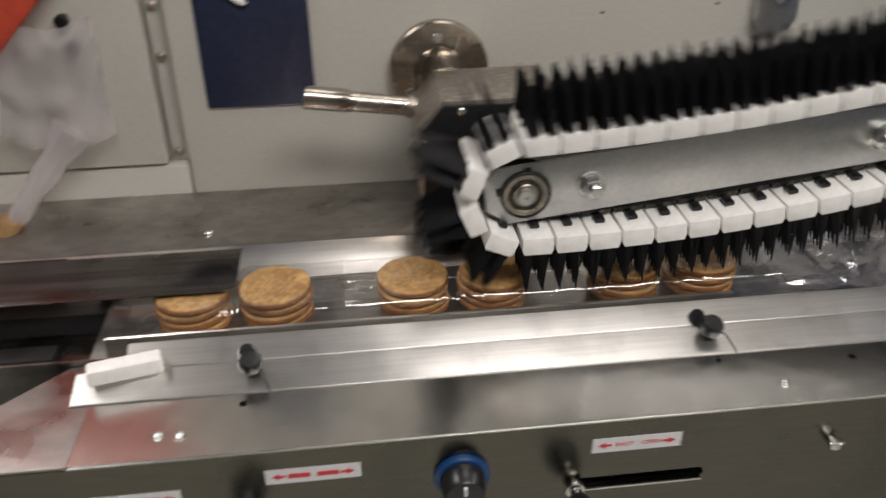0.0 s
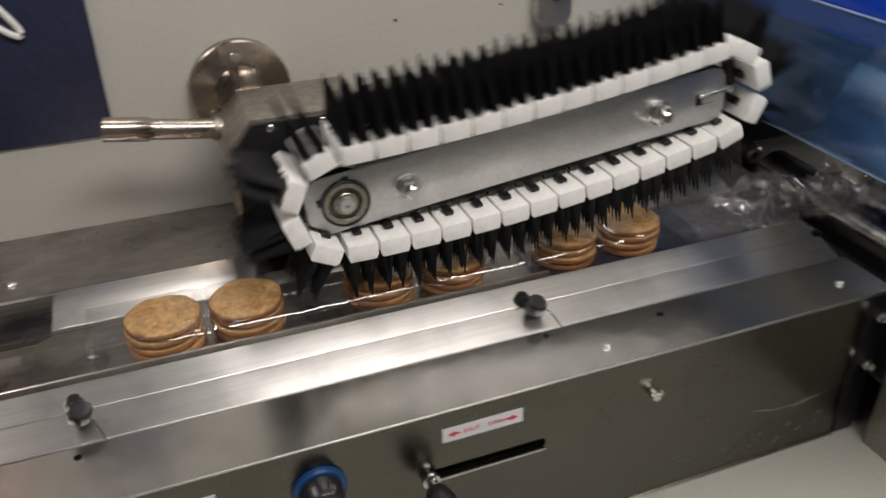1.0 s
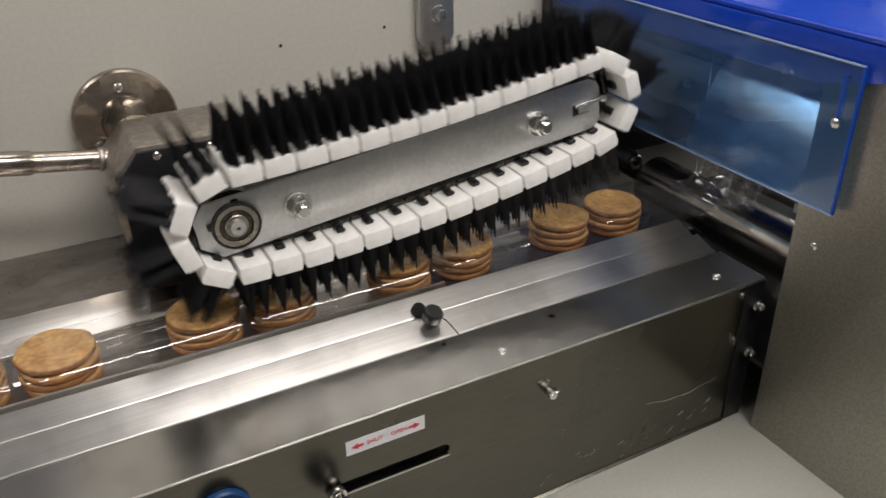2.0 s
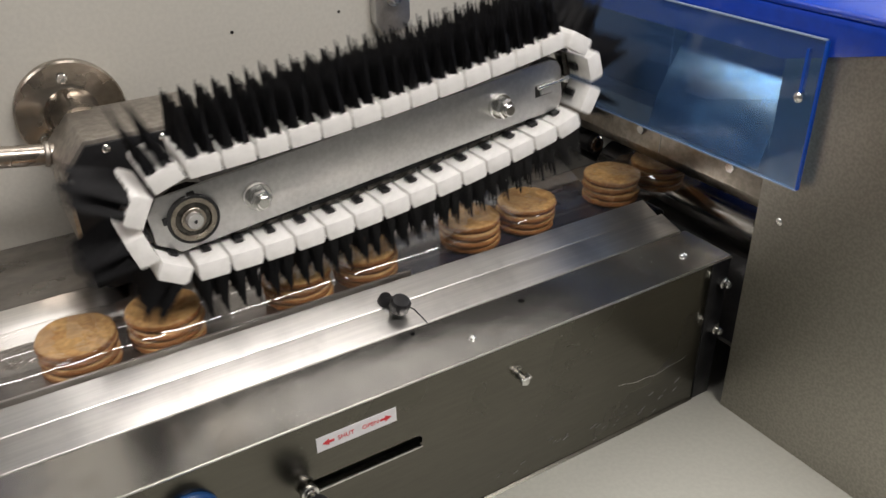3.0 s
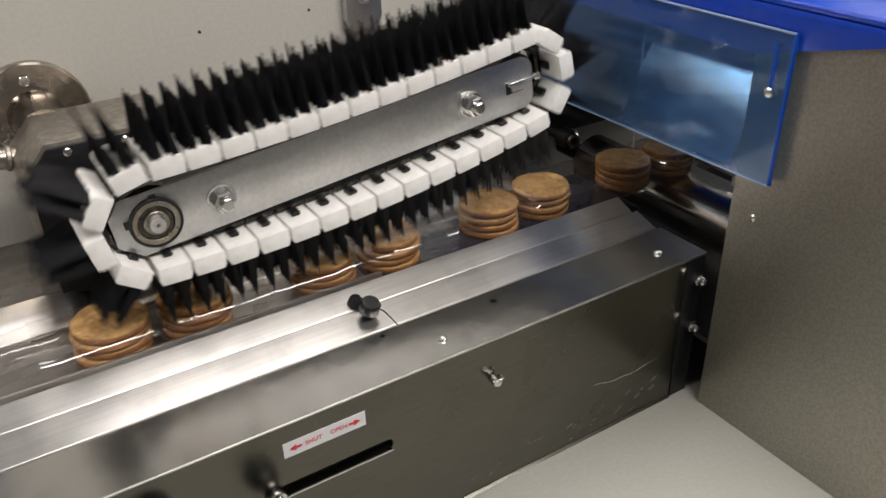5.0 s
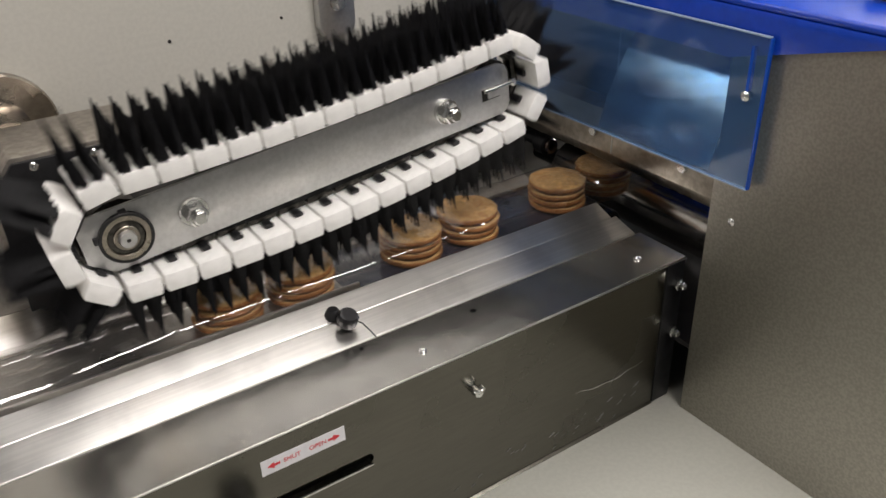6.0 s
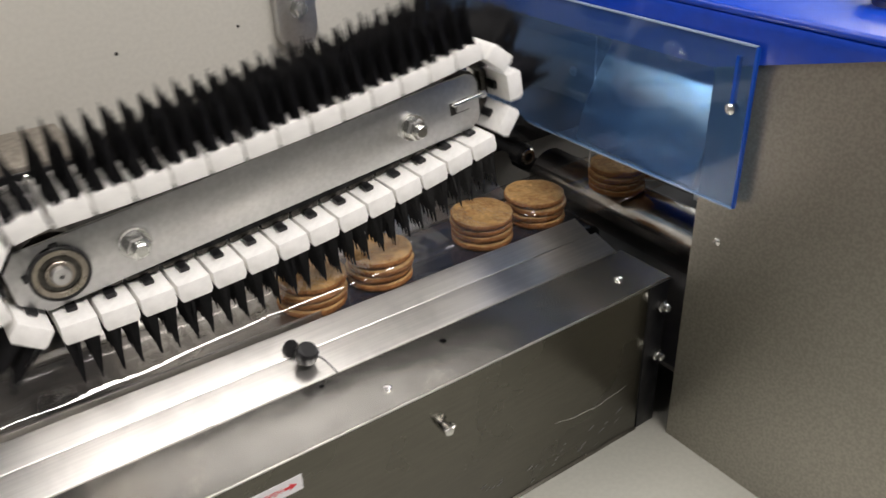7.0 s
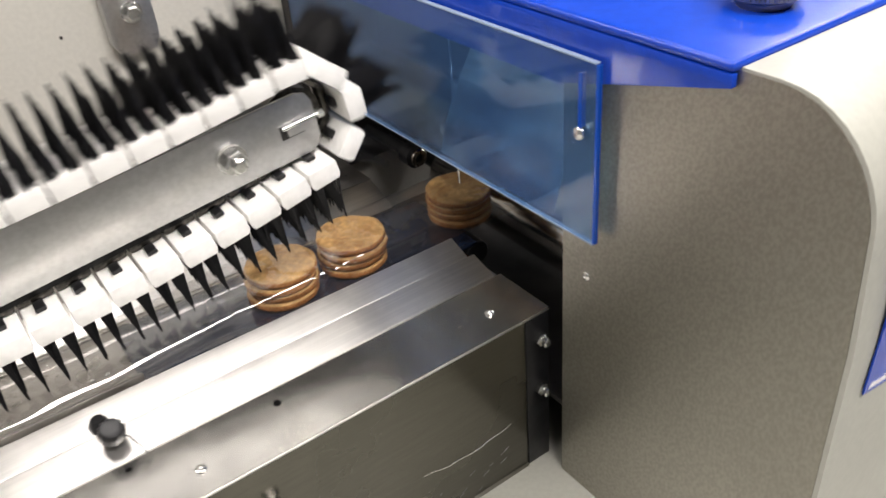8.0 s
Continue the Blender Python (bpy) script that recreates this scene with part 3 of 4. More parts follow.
# ---- drive behind the brush belt ----
def brush_drive():
    t = thing("brush_drive", (-0.232, WALL_Y, 0.128), "steel gearbox with a round flange on the cream cabinet", "gearbox")
    c = (-0.232, WALL_Y - 0.0003, 0.124)
    fl = part("flange", lathe([(0, 0), (0, 0.0435), (0.002, 0.0450), (0.009, 0.0450), (0.011, 0.0435), (0.011, 0.0255), (0.012, 0.0225), (0.016, 0.0205), (0.030, 0.0200), (0.060, 0.0200), (0.060, 0)], c, (0, -1, 0), 56), STEEL_TURNED, t, "turned steel flange")
    for k in range(3):
        a = radians(94 + 120 * k)
        p = (c[0] + 0.0315 * math.cos(a), c[1] - 0.011, c[2] + 0.0315 * math.sin(a))
        part("flange_bolt", lathe([(0, 0), (0, 0.0042), (0.003, 0.0042), (0.0036, 0.0036), (0.0036, 0.002), (0.001, 0.002), (0.001, 0)], p, (0, -1, 0), 16), ZINC, fl)
    out = [(-0.262, 0.060), (-0.262, 0.118), (-0.243, 0.141), (-0.150, 0.141), (-0.150, 0.060)]
    part("gear_body", prism(out, "y", 0.2128, 0.287, 0.0015), STEEL_BLOCK, t, "oily steel gear block")
    low = [(-0.258, 0.022), (-0.2595, 0.116), (-0.2425, 0.1378), (-0.151, 0.1378), (-0.151, 0.060), (-0.175, 0.022)]
    cov = part("front_cover", prism(low, "y", 0.208, 0.2125, 0.0010), BLACK, t, "black gearbox cover")
    for x, z in ((-0.2575, 0.112), (-0.229, 0.1335), (-0.188, 0.1335), (-0.2555, 0.050)):
        part("cover_screw", pan_screw((x, 0.208, z), (0, -1, 0), 0.0034), ZINC, cov)
    part("motor_housing", box(-0.252, -0.165, 0.212, 0.30, 0.0145, 0.0595, 0.006, segs=3), BLACK, t)
    part("drive_shaft", rod((-0.197, 0.132, 0.107), (-0.197, 0.215, 0.107), 0.0085), STEEL_TURNED, t)
    h = part("handle", lathe([(0, 0), (0, 0.0085), (0.0015, 0.0098), (0.036, 0.0098), (0.0375, 0.0088), (0.040, 0.0085), (0.094, 0.0082), (0.094, 0)], (-0.352, 0.268, 0.129), (0.090, 0.0, -0.013), 32), STEEL_TURNED, t, "turned steel handle")
    part("handle_boss", rod((-0.2665, 0.268, 0.1167), (-0.2622, 0.268, 0.116), 0.0100), STEEL_BLOCK, h)


brush_drive()

# ---- brush conveyor ----
ARM = pose(-0.194, 0.130, 0.1005, 0, -6.7, 0)
LIFT = 0.0050
RUN, RAD, BARS = 0.315, 0.032, 34
LOOP = 2 * RUN + 2 * math.pi * RAD
PITCH = LOOP / BARS
BELT_SPEED = 0.1212


def loop_pose(s):
    return Matrix.Translation((-0.003, 0, LIFT)) @ bare_loop(s)


def bare_loop(s):
    """Place on the brush belt, s metres along it, in the arm's space: below to the right, above back to the left."""
    s = s % LOOP
    if s < RUN:
        k = s / RUN
        w = -RAD - 0.0095 * 4 * k * (1 - k)
        slope = math.degrees(math.atan(-0.0095 * 4 * (1 - 2 * k) / RUN))
        return pose(s, 0, w, 0, 180 - slope, 0)
    s -= RUN
    if s < math.pi * RAD:
        a = -90 + math.degrees(s / RAD)
        return pose(RUN + RAD * math.cos(radians(a)), 0, RAD * math.sin(radians(a)), 0, 90 - a, 0)
    s -= math.pi * RAD
    if s < RUN:
        k = s / RUN
        w = RAD - 0.0055 * 4 * k * (1 - k)
        slope = math.degrees(math.atan(0.0055 * 4 * (1 - 2 * k) / RUN))
        return pose(RUN - s, 0, w, 0, -slope, 0)
    s -= RUN
    a = 90 + math.degrees(s / RAD)
    return pose(RAD * math.cos(radians(a)), 0, RAD * math.sin(radians(a)), 0, 90 - a, 0)


def bristle_mesh(rng):
    bm = bmesh.new()
    for ix in (-0.0059, 0.0059):
        for iy in range(9):
            cx, cy = ix, -0.0155 + iy * 0.0058
            tipx, tipy = cx + rng.uniform(-0.0005, 0.0005), cy + rng.uniform(-0.0006, 0.0006)
            for k in range(17):
                a, r = rng.uniform(0, 6.283), 0.0046 * math.sqrt(rng.random())
                bx, by = cx + r * math.cos(a), cy + r * math.sin(a)
                f = rng.uniform(0.05, 0.22)
                tx, ty = tipx + r * f * math.cos(a) + rng.uniform(-0.0004, 0.0004), tipy + r * f * math.sin(a) + rng.uniform(-0.0006, 0.0006)
                top = 0.0135 + rng.uniform(0.0355, 0.0385) - r * 2.2
                lo = [bm.verts.new((bx + 0.0009 * math.cos(b), by + 0.0009 * math.sin(b), 0.0135)) for b in (0, 2.09, 4.19)]
                hi = [bm.verts.new((tx + 0.0004 * math.cos(b), ty + 0.0004 * math.sin(b), top)) for b in (0, 2.09, 4.19)]
                for i in range(3):
                    bm.faces.new((lo[i], lo[(i + 1) % 3], hi[(i + 1) % 3], hi[i]))
                bm.faces.new(hi)
    return bm


def brush_conveyor():
    t = thing("brush_conveyor", turn=ARM, label="tilted brush belt with white nylon bars and black bristles", category="brush conveyor")
    out = [(-0.029, -0.010), (-0.029, 0.012), (-0.020, 0.0225), (0.318, 0.0225), (0.325, 0.0195), (0.328, 0.013), (0.328, -0.013), (0.325, -0.0195), (0.318, -0.0225), (-0.014, -0.0225)]
    plate = part("side_plate", prism(out, "y", -0.0015, 0.0015, 0.0004), STEEL_PLATE, t, "grey zinc-plated side plate", local=True)
    part("inner_plate", prism([(x * 0.97 + 0.004, z * 0.8) for x, z in out], "y", 0.026, 0.029), STEEL_PLATE, t, local=True)
    part("chain_guide", prism([(-0.01, -0.0235), (0.10, -0.030), (0.21, -0.030), (0.315, -0.0235), (0.315, 0.018), (0.16, 0.017), (-0.01, 0.018)], "y", 0.005, 0.0235), BLACK, t, local=True)
    B = 0.83
    br = part("bearing", lathe([(0, 0.0198 * B), (0.0, 0.0222 * B), (0.003, 0.0222 * B), (0.0035, 0.0216 * B), (0.0035, 0.0198 * B)], (0, -0.0016, 0), (0, -1, 0), 48), RUBBER, t, "ball bearing with a black retaining ring", local=True)
    part("outer_race", lathe([(0, 0.0150 * B), (0, 0.0200 * B), (0.0024, 0.0200 * B), (0.003, 0.0194 * B), (0.003, 0.0156 * B), (0.0024, 0.0150 * B)], (0, -0.0016, 0), (0, -1, 0), 48), STEEL_TURNED, br, local=True)
    part("shield", lathe([(0, 0.0105 * B), (0, 0.0151 * B), (0.0014, 0.0151 * B), (0.0018, 0.013 * B), (0.0014, 0.0105 * B)], (0, -0.0016, 0), (0, -1, 0), 48), CHAIN, br, local=True)
    part("inner_race", lathe([(0, 0.0075 * B), (0, 0.0106 * B), (0.003, 0.0106 * B), (0.0035, 0.0100 * B), (0.0035, 0.0075 * B)], (0, -0.0016, 0), (0, -1, 0), 40), STEEL_TURNED, br, local=True)
    part("axle", lathe([(-0.02, 0), (-0.02, 0.0074 * B), (0.006, 0.0074 * B), (0.0072, 0.0066 * B), (0.0072, 0.0014), (0.004, 0.0012), (0.004, 0)], (0, -0.0016, 0), (0, -1, 0), 32), STEEL_PLATE, t, local=True)
    for x, z in ((-0.0180, 0.005), (0.003, 0.0178)):
        part("clip", box(x - 0.0026, x + 0.0026, -0.0045, -0.0015, z - 0.0026, z + 0.0026, 0.0006), RUBBER, br, local=True)
    for u in (0.0475, 0.2625):
        nut = part("nut", hexagon((u, -0.0060, 0), (0, -1, 0), 0.0145, 0.0085), ZINC, t, "zinc-plated hexagon nut", local=True)
        part("washer", lathe([(0, 0.004), (0, 0.0108), (0.0034, 0.0108), (0.0044, 0.0100), (0.0044, 0.004)], (u, -0.0015, 0), (0, -1, 0), 28), ZINC, nut, local=True)
        part("stud_end", rod((u, -0.0140, 0), (u, -0.0185, 0), 0.0050, 20, 0.001), ZINC, nut, local=True)
    part("tension_slot", prism([(0.300, -0.0055), (0.3175, -0.0055), (0.3175, 0.0045), (0.300, 0.0045)], "y", -0.0019, -0.0014), DARK, plate, local=True)
    part("slider_block", box(0.3045, 0.3175, -0.0042, -0.0018, -0.0040, 0.0030, 0.0006), STEEL_PLATE, plate, local=True)
    part("tension_screw", rod((0.301, -0.0040, 0.0035), (0.3315, -0.0040, 0.0035), 0.0017, 12, 0.0004), ZINC, plate, local=True)
    part("tension_nut", hexagon((0.3285, -0.0040, 0.0035), (1, 0, 0), 0.0062, 0.004), ZINC, plate, local=True)
    part("end_sprocket", lathe([(0, 0), (0, 0.0235), (0.010, 0.0235), (0.010, 0)], (RUN, 0.019, 0), (0, -1, 0), 14), CHAIN, t, local=True)
    part("drive_sprocket", lathe([(0, 0), (0, 0.0235), (0.010, 0.0235), (0.010, 0)], (0, 0.019, 0), (0, -1, 0), 14), CHAIN, t, local=True)
    bars = []
    for i in range(BARS):
        if i == 0:
            out = [(-0.0112, 0.0), (0.0112, 0.0), (0.0116, 0.010), (0.0100, 0.0138), (-0.0100, 0.0138), (-0.0116, 0.010)]
            bar = part("brush_bar", prism(out, "y", -0.020, 0.034, 0.0006), WHITE, t, "white nylon brush bar", local=True)
            kids = [part("bristles", bristle_mesh(random.Random(5)), BRISTLE, bar, "black bristle tufts", local=True, smooth=0, kind="stuff"),
                    part("bar_clip", box(-0.0034, 0.0034, -0.0062, 0.0045, -0.0034, -0.0002, 0.0009), RUBBER, bar, "black clip", local=True),
                    part("chain_link", box(-0.0118, 0.0118, 0.0055, 0.0170, -0.0072, -0.0004, 0.0028, segs=2), CHAIN, bar, "oily chain link", local=True)]
            tufts = [kids[0].data]
            for sd in (6, 7):
                b = bristle_mesh(random.Random(sd))
                me = bpy.data.meshes.new("bristles")
                b.to_mesh(me)
                b.free()
                me.materials.append(BRISTLE)
                tufts.append(me)
        else:
            bar = new("brush_bar", bars[0].data)
            bar.parent = t
            tagged(bar, "white nylon brush bar")
            for k in kids:
                o = new(k.name.split(".")[0], k.data if not k.name.startswith("bristles") else tufts[i % 3])
                o.parent = bar
                tagged(o, k["label"], kind="stuff" if k.name.startswith("bristles") else "")
        bars.append(bar)
    return bars


BRUSH_BARS = brush_conveyor()


# ---- wrapping unit at the outfeed ----
def outfeed_unit():
    x0 = 0.222
    arc = [(-0.158 - 0.0545 * math.sin(radians(a)), 0.158 + 0.0615 * math.cos(radians(a))) for a in range(0, 91, 9)]
    t = thing("wrapping_unit", (0.5, 0.1, BASE_Z), "cream wrapping unit with a grained steel side and blue hood", "wrapping machine")
    side = [(-0.021, BASE_Z + 0.0003), (-0.021, 0.205), (-0.130, 0.2195)] + arc + [(-0.2155, 0.10), (-0.2165, BASE_Z + 0.0003)]
    sp = part("side_panel", prism(side, "x", x0, x0 + 0.004), STEEL_SIDE, t, "grained stainless side panel")
    part("panel_screw", pan_screw((x0, -0.0435, 0.053), (-1, 0, 0), 0.0034), ZINC, sp)
    outer = [(y * 1.0 - (0.0022 if i else 0.0), z + 0.0015) for i, (y, z) in enumerate(arc)]
    shell = [(-0.1385, 0.221)] + outer + [(-0.2185, 0.10), (-0.219, BASE_Z + 0.0003), (-0.210, BASE_Z + 0.0003), (-0.209, 0.17), (-0.190, 0.200), (-0.168, 0.212), (-0.1385, 0.213)]
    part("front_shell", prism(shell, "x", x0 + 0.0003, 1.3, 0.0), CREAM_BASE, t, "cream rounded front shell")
    dc = part("front_decal", prism([(0.2395, 0.066), (0.2445, 0.140), (0.40, 0.150), (0.40, 0.040)], "y", -0.2203, -0.2192), HOOD, t, "blue painted stripe")
    part("decal_border", prism([(0.2425, 0.0685), (0.2445, 0.0712), (0.40, 0.0475), (0.40, 0.0445)], "y", -0.2207, -0.2204), STICKER, dc, smooth=0)
    # plain boxes close the inside; their near-black colour carries the hood's shade
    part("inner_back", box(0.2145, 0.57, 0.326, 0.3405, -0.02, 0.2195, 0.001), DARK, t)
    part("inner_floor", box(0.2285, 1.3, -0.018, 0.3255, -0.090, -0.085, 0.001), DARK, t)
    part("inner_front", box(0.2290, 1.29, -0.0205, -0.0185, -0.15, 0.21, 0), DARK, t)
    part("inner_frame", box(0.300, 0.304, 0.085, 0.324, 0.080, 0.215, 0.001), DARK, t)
    # satin guard plate, rolled back towards its top
    face = []
    px, pz = 0.2165, 0.090
    for i in range(13):
        face.append((px, pz))
        lean = radians(14 + 16.5 * min(1.0, i / 6) + 2.0 * max(0.0, i / 6 - 1))
        px, pz = px + 0.0083 * math.sin(lean), pz + 0.0083 * math.cos(lean)
    part("guard_plate", prism(face + [(x + 0.0012, z) for x, z in reversed(face)], "y", -0.0180, 0.105), GUARD_STEEL, t, "satin steel guard plate behind the acrylic")
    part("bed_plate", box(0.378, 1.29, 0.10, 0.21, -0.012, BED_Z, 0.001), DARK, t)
    part("hanger_wire", rod((0.2225, 0.093, 0.215), (0.2225, 0.093, 0.066), 0.0007, 8, 0.0002), ZINC, t)
    x, z, r = 0.338, -0.0350, 0.030
    ro = part("feed_roller", rod((x, -0.012, z), (x, 0.272, z), r, 56, 0.0035), ROLLER, t, "large polished steel feed roller")
    part("journal", rod((x, 0.2725, z), (x, 0.3255, z), 0.010, 24, 0.001), BLACK, ro)
    part("backing_strip", box(0.372, 0.376, -0.012, 0.095, -0.012, -0.002, 0.0005), PALE, t, "pale strip behind the roller")
    ic = part("idler_end", lathe([(0, 0), (0, 0.0095), (0.002, 0.0115), (0.016, 0.0115), (0.016, 0)], (0.278, 0.238, 0.0125), (0, 1, 0), 32), BLACK, t, "black idler end with a steel cap")
    part("idler_cap", lathe([(0, 0.0045), (0, 0.0085), (0.0015, 0.0090), (0.0030, 0.0080), (0.0030, 0.0045)], (0.278, 0.2378, 0.0125), (0, -1, 0), 32), STEEL_TURNED, ic)
    part("idler_shaft", rod((0.278, 0.2545, 0.0125), (0.278, 0.3255, 0.0125), 0.006, 16, 0.0005), BLACK, ic)
    return t


UNIT = outfeed_unit()


JAW_Y0, JAW_Y1 = -0.012, 0.300


def sealing_jaw():
    """End-sealing jaw bar that strokes down behind the guard once for every pack."""
    t = thing("sealing_jaw", (0.262, 0.14, 0.105), "dull steel end-sealing jaw bar above the film", "sealing jaw")
    body = [(0.248, 0.158), (0.248, 0.116), (0.252, 0.106), (0.272, 0.106), (0.276, 0.116), (0.276, 0.158)]
    part("jaw_body", prism([(x, z) for x, z in body], "y", JAW_Y0, JAW_Y1, 0.0008), JAW_STEEL, t)
    teeth = [(0.2535, 0.1058)] + [p for i in range(5) for p in ((0.2555 + 0.0032 * i, 0.1035), (0.2571 + 0.0032 * i, 0.1058))]
    part("crimp_teeth", prism(teeth, "y", JAW_Y0 + 0.004, JAW_Y1 - 0.004), STEEL_TURNED, t, "ridged crimping edge")
    for y in (0.03, 0.14, 0.25):
        part("clamp_screw", hexagon((0.248, y, 0.134), (-1, 0, 0), 0.009, 0.005), ZINC, t)
    return t


JAW = sealing_jaw()


def blue_hood():
    t = thing("blue_hood", (0.6, 0.1, 0.22), "glossy bright blue plastic hood on the wrapping unit", "hood")
    part("hood_top", box(0.2168, 0.57, -0.1380, 0.3405, 0.2185, 0.2245, 0.0028, segs=4), HOOD, t)
    part("hood_skirt", prism([(-0.1375, 0.2183), (-0.1375, 0.2115), (-0.021, 0.181), (0.325, 0.181), (0.325, 0.2183)], "x", 0.2172, 0.2212, 0.0004), HOOD, t)
    kn = lathe([(0, 0), (0, 0.014), (0.004, 0.016), (0.006, 0.020), (0.022, 0.020), (0.025, 0.017), (0.025, 0)], (0.292, -0.098, 0.2246), (0, 0, 1), 28)
    k = tagged(thing("hood_knob", (0.292, -0.098, 0.2246)), "grey knurled knob on the blue hood", "knob")
    part("cap", kn, STEEL_BLOCK, k)
    own = bmesh.new()
    for i in range(28):
        a = 2 * math.pi * i / 28
        rod((0.292 + 0.0203 * math.cos(a), -0.098 + 0.0203 * math.sin(a), 0.2312), (0.292 + 0.0203 * math.cos(a), -0.098 + 0.0203 * math.sin(a), 0.2460), 0.0014, 6, 0.0003, own)
    part("ridges", own, STEEL_BLOCK, k)


blue_hood()


def acrylic_guard():
    t = thing("acrylic_guard", (0.2135, 0.1, 0.09), "blue-tinted clear acrylic guard sheet screwed to the wrapping unit", "guard sheet")
    sh = part("sheet", box(0.2120, 0.2150, -0.0570, 0.318, 0.0890, 0.2030, 0.0), ACRYLIC, t, "blue-tinted clear acrylic")
    sh.visible_shadow = False
    edge = part("edge_strip", box(0.2119, 0.2151, -0.0590, -0.0571, 0.0890, 0.2030, 0.0003), ACRYLIC_EDGE, t, "bright blue polished edge")
    edge.visible_shadow = False
    part("bottom_edge", box(0.2119, 0.2151, -0.0570, 0.318, 0.0878, 0.0889, 0.0), PALE_EDGE, t)
    part("top_edge", box(0.2119, 0.2151, -0.0570, 0.318, 0.2031, 0.2040, 0.0), PALE_EDGE, t)
    part("slot", box(0.2117, 0.2153, -0.0462, -0.0438, 0.1630, 0.1950, 0.0), ACRYLIC_EDGE, t)
    part("spacer", rod((0.2153, -0.045, 0.159), (0.2219, -0.045, 0.159), 0.004), ZINC, t)
    part("screw", pan_screw((0.2119, -0.045, 0.159), (-1, 0, 0), 0.0042), ZINC, t)


acrylic_guard()

# ---- things at the infeed ----
def infeed():
    t = thing("film_folder", (-0.8, 0.2, BED_Z), "black film folding bars beside the infeed bed", "film folder")
    part("top_plate", prism([(-1.3, 0.142), (-0.418, 0.142), (-0.409, 0.149), (-0.409, 0.2030), (-1.3, 0.2030)], "z", 0.0262, 0.0272, 0.0003), DARK_STEEL, t, "thin steel plate over the rear half of the bed")
    for x in (-1.1, -0.8, -0.52):
        part("plate_post", box(x - 0.006, x + 0.006, 0.1995, 0.2030, BED_Z + 0.0008, 0.0261, 0.0005), STEEL_BACK, t)
    part("rear_bar", box(-1.3, -0.555, 0.2055, 0.2300, 0.0075, 0.0135, 0.002), BLACK, t)
    part("front_bar", box(-1.3, -0.535, 0.1015, 0.1195, BED_Z - 0.0001, 0.006, 0.002), BLACK, t)
    part("wear_strip", box(-1.3, -0.515, 0.146, 0.171, BED_Z - 0.0001, BED_Z + 0.0003, 0), BLACK, t)
    part("drip_tray", box(-1.3, -0.635, -0.05, 0.100, -0.03, -0.012, 0.003), BLACK, t)
    r = thing("red_guard", (-0.6, 0.31, 0.15), "orange-red plastic guard on the cabinet door", "guard")
    part("guard_sheet", prism([(-0.612, 0.147), (-0.564, 0.197), (-0.535, 0.227), (-0.535, 0.400), (-1.10, 0.400), (-1.10, 0.147)], "y", 0.318, 0.3395, 0.003), RED_COVER, r)
    # loose film hung on the door and twisted down into a taped strand
    b = bmesh.new()
    n, mrow = 15, 15
    grid = []
    for i in range(n):
        row = []
        for j in range(mrow):
            u, v = i / (n - 1), j / (mrow - 1)
            x = -0.600 + 0.078 * u - 0.02 * (1 - v) * (1 - u)
            z = 0.085 + 0.105 * v - 0.012 * math.sin(u * 3)
            y = 0.322 + 0.012 * noise.noise(Vector((u * 5, v * 5, 0.3)))
            row.append(b.verts.new((x, y, z)))
        grid.append(row)
    for i in range(n - 1):
        for j in range(mrow - 1):
            b.faces.new((grid[i][j], grid[i + 1][j], grid[i + 1][j + 1], grid[i][j + 1]))
    f = thing("loose_film", (-0.57, 0.32, 0.09), "crumpled clear plastic film hanging on the door, twisted below", "plastic film")
    part("film_sheet", b, LOOSE_FILM, f, smooth=180)
    pts = [(-0.556 - 0.07 * k, 0.318 - 0.03 * k, 0.090 - 0.085 * k) for k in (i / 9 for i in range(10))]
    part("film_strand", tube(pts, 0.008, 9, radii=[0.020 - 0.013 * (i / 9) ** 0.5 + 0.002 * math.sin(i * 2.1) for i in range(10)]), LOOSE_FILM, f)
    part("tape_wrap", tube([(-0.617, 0.292, 0.020), (-0.624, 0.289, 0.010), (-0.631, 0.286, 0.001)], 0.011, 10, radii=[0.0105, 0.0125, 0.010]), TAPE, f, "brown tape knot")
    part("film_tail", tube([(-0.631, 0.286, 0.000), (-0.648, 0.278, -0.002), (-0.665, 0.270, -0.0015)], 0.009, 9, radii=[0.008, 0.010, 0.008]), LOOSE_FILM, f)


infeed()

# ---- wrapped biscuits on the belt ----
STACK_DX, PACK_STEP, PACK_Y = 0.0315, 0.170, 0.1535


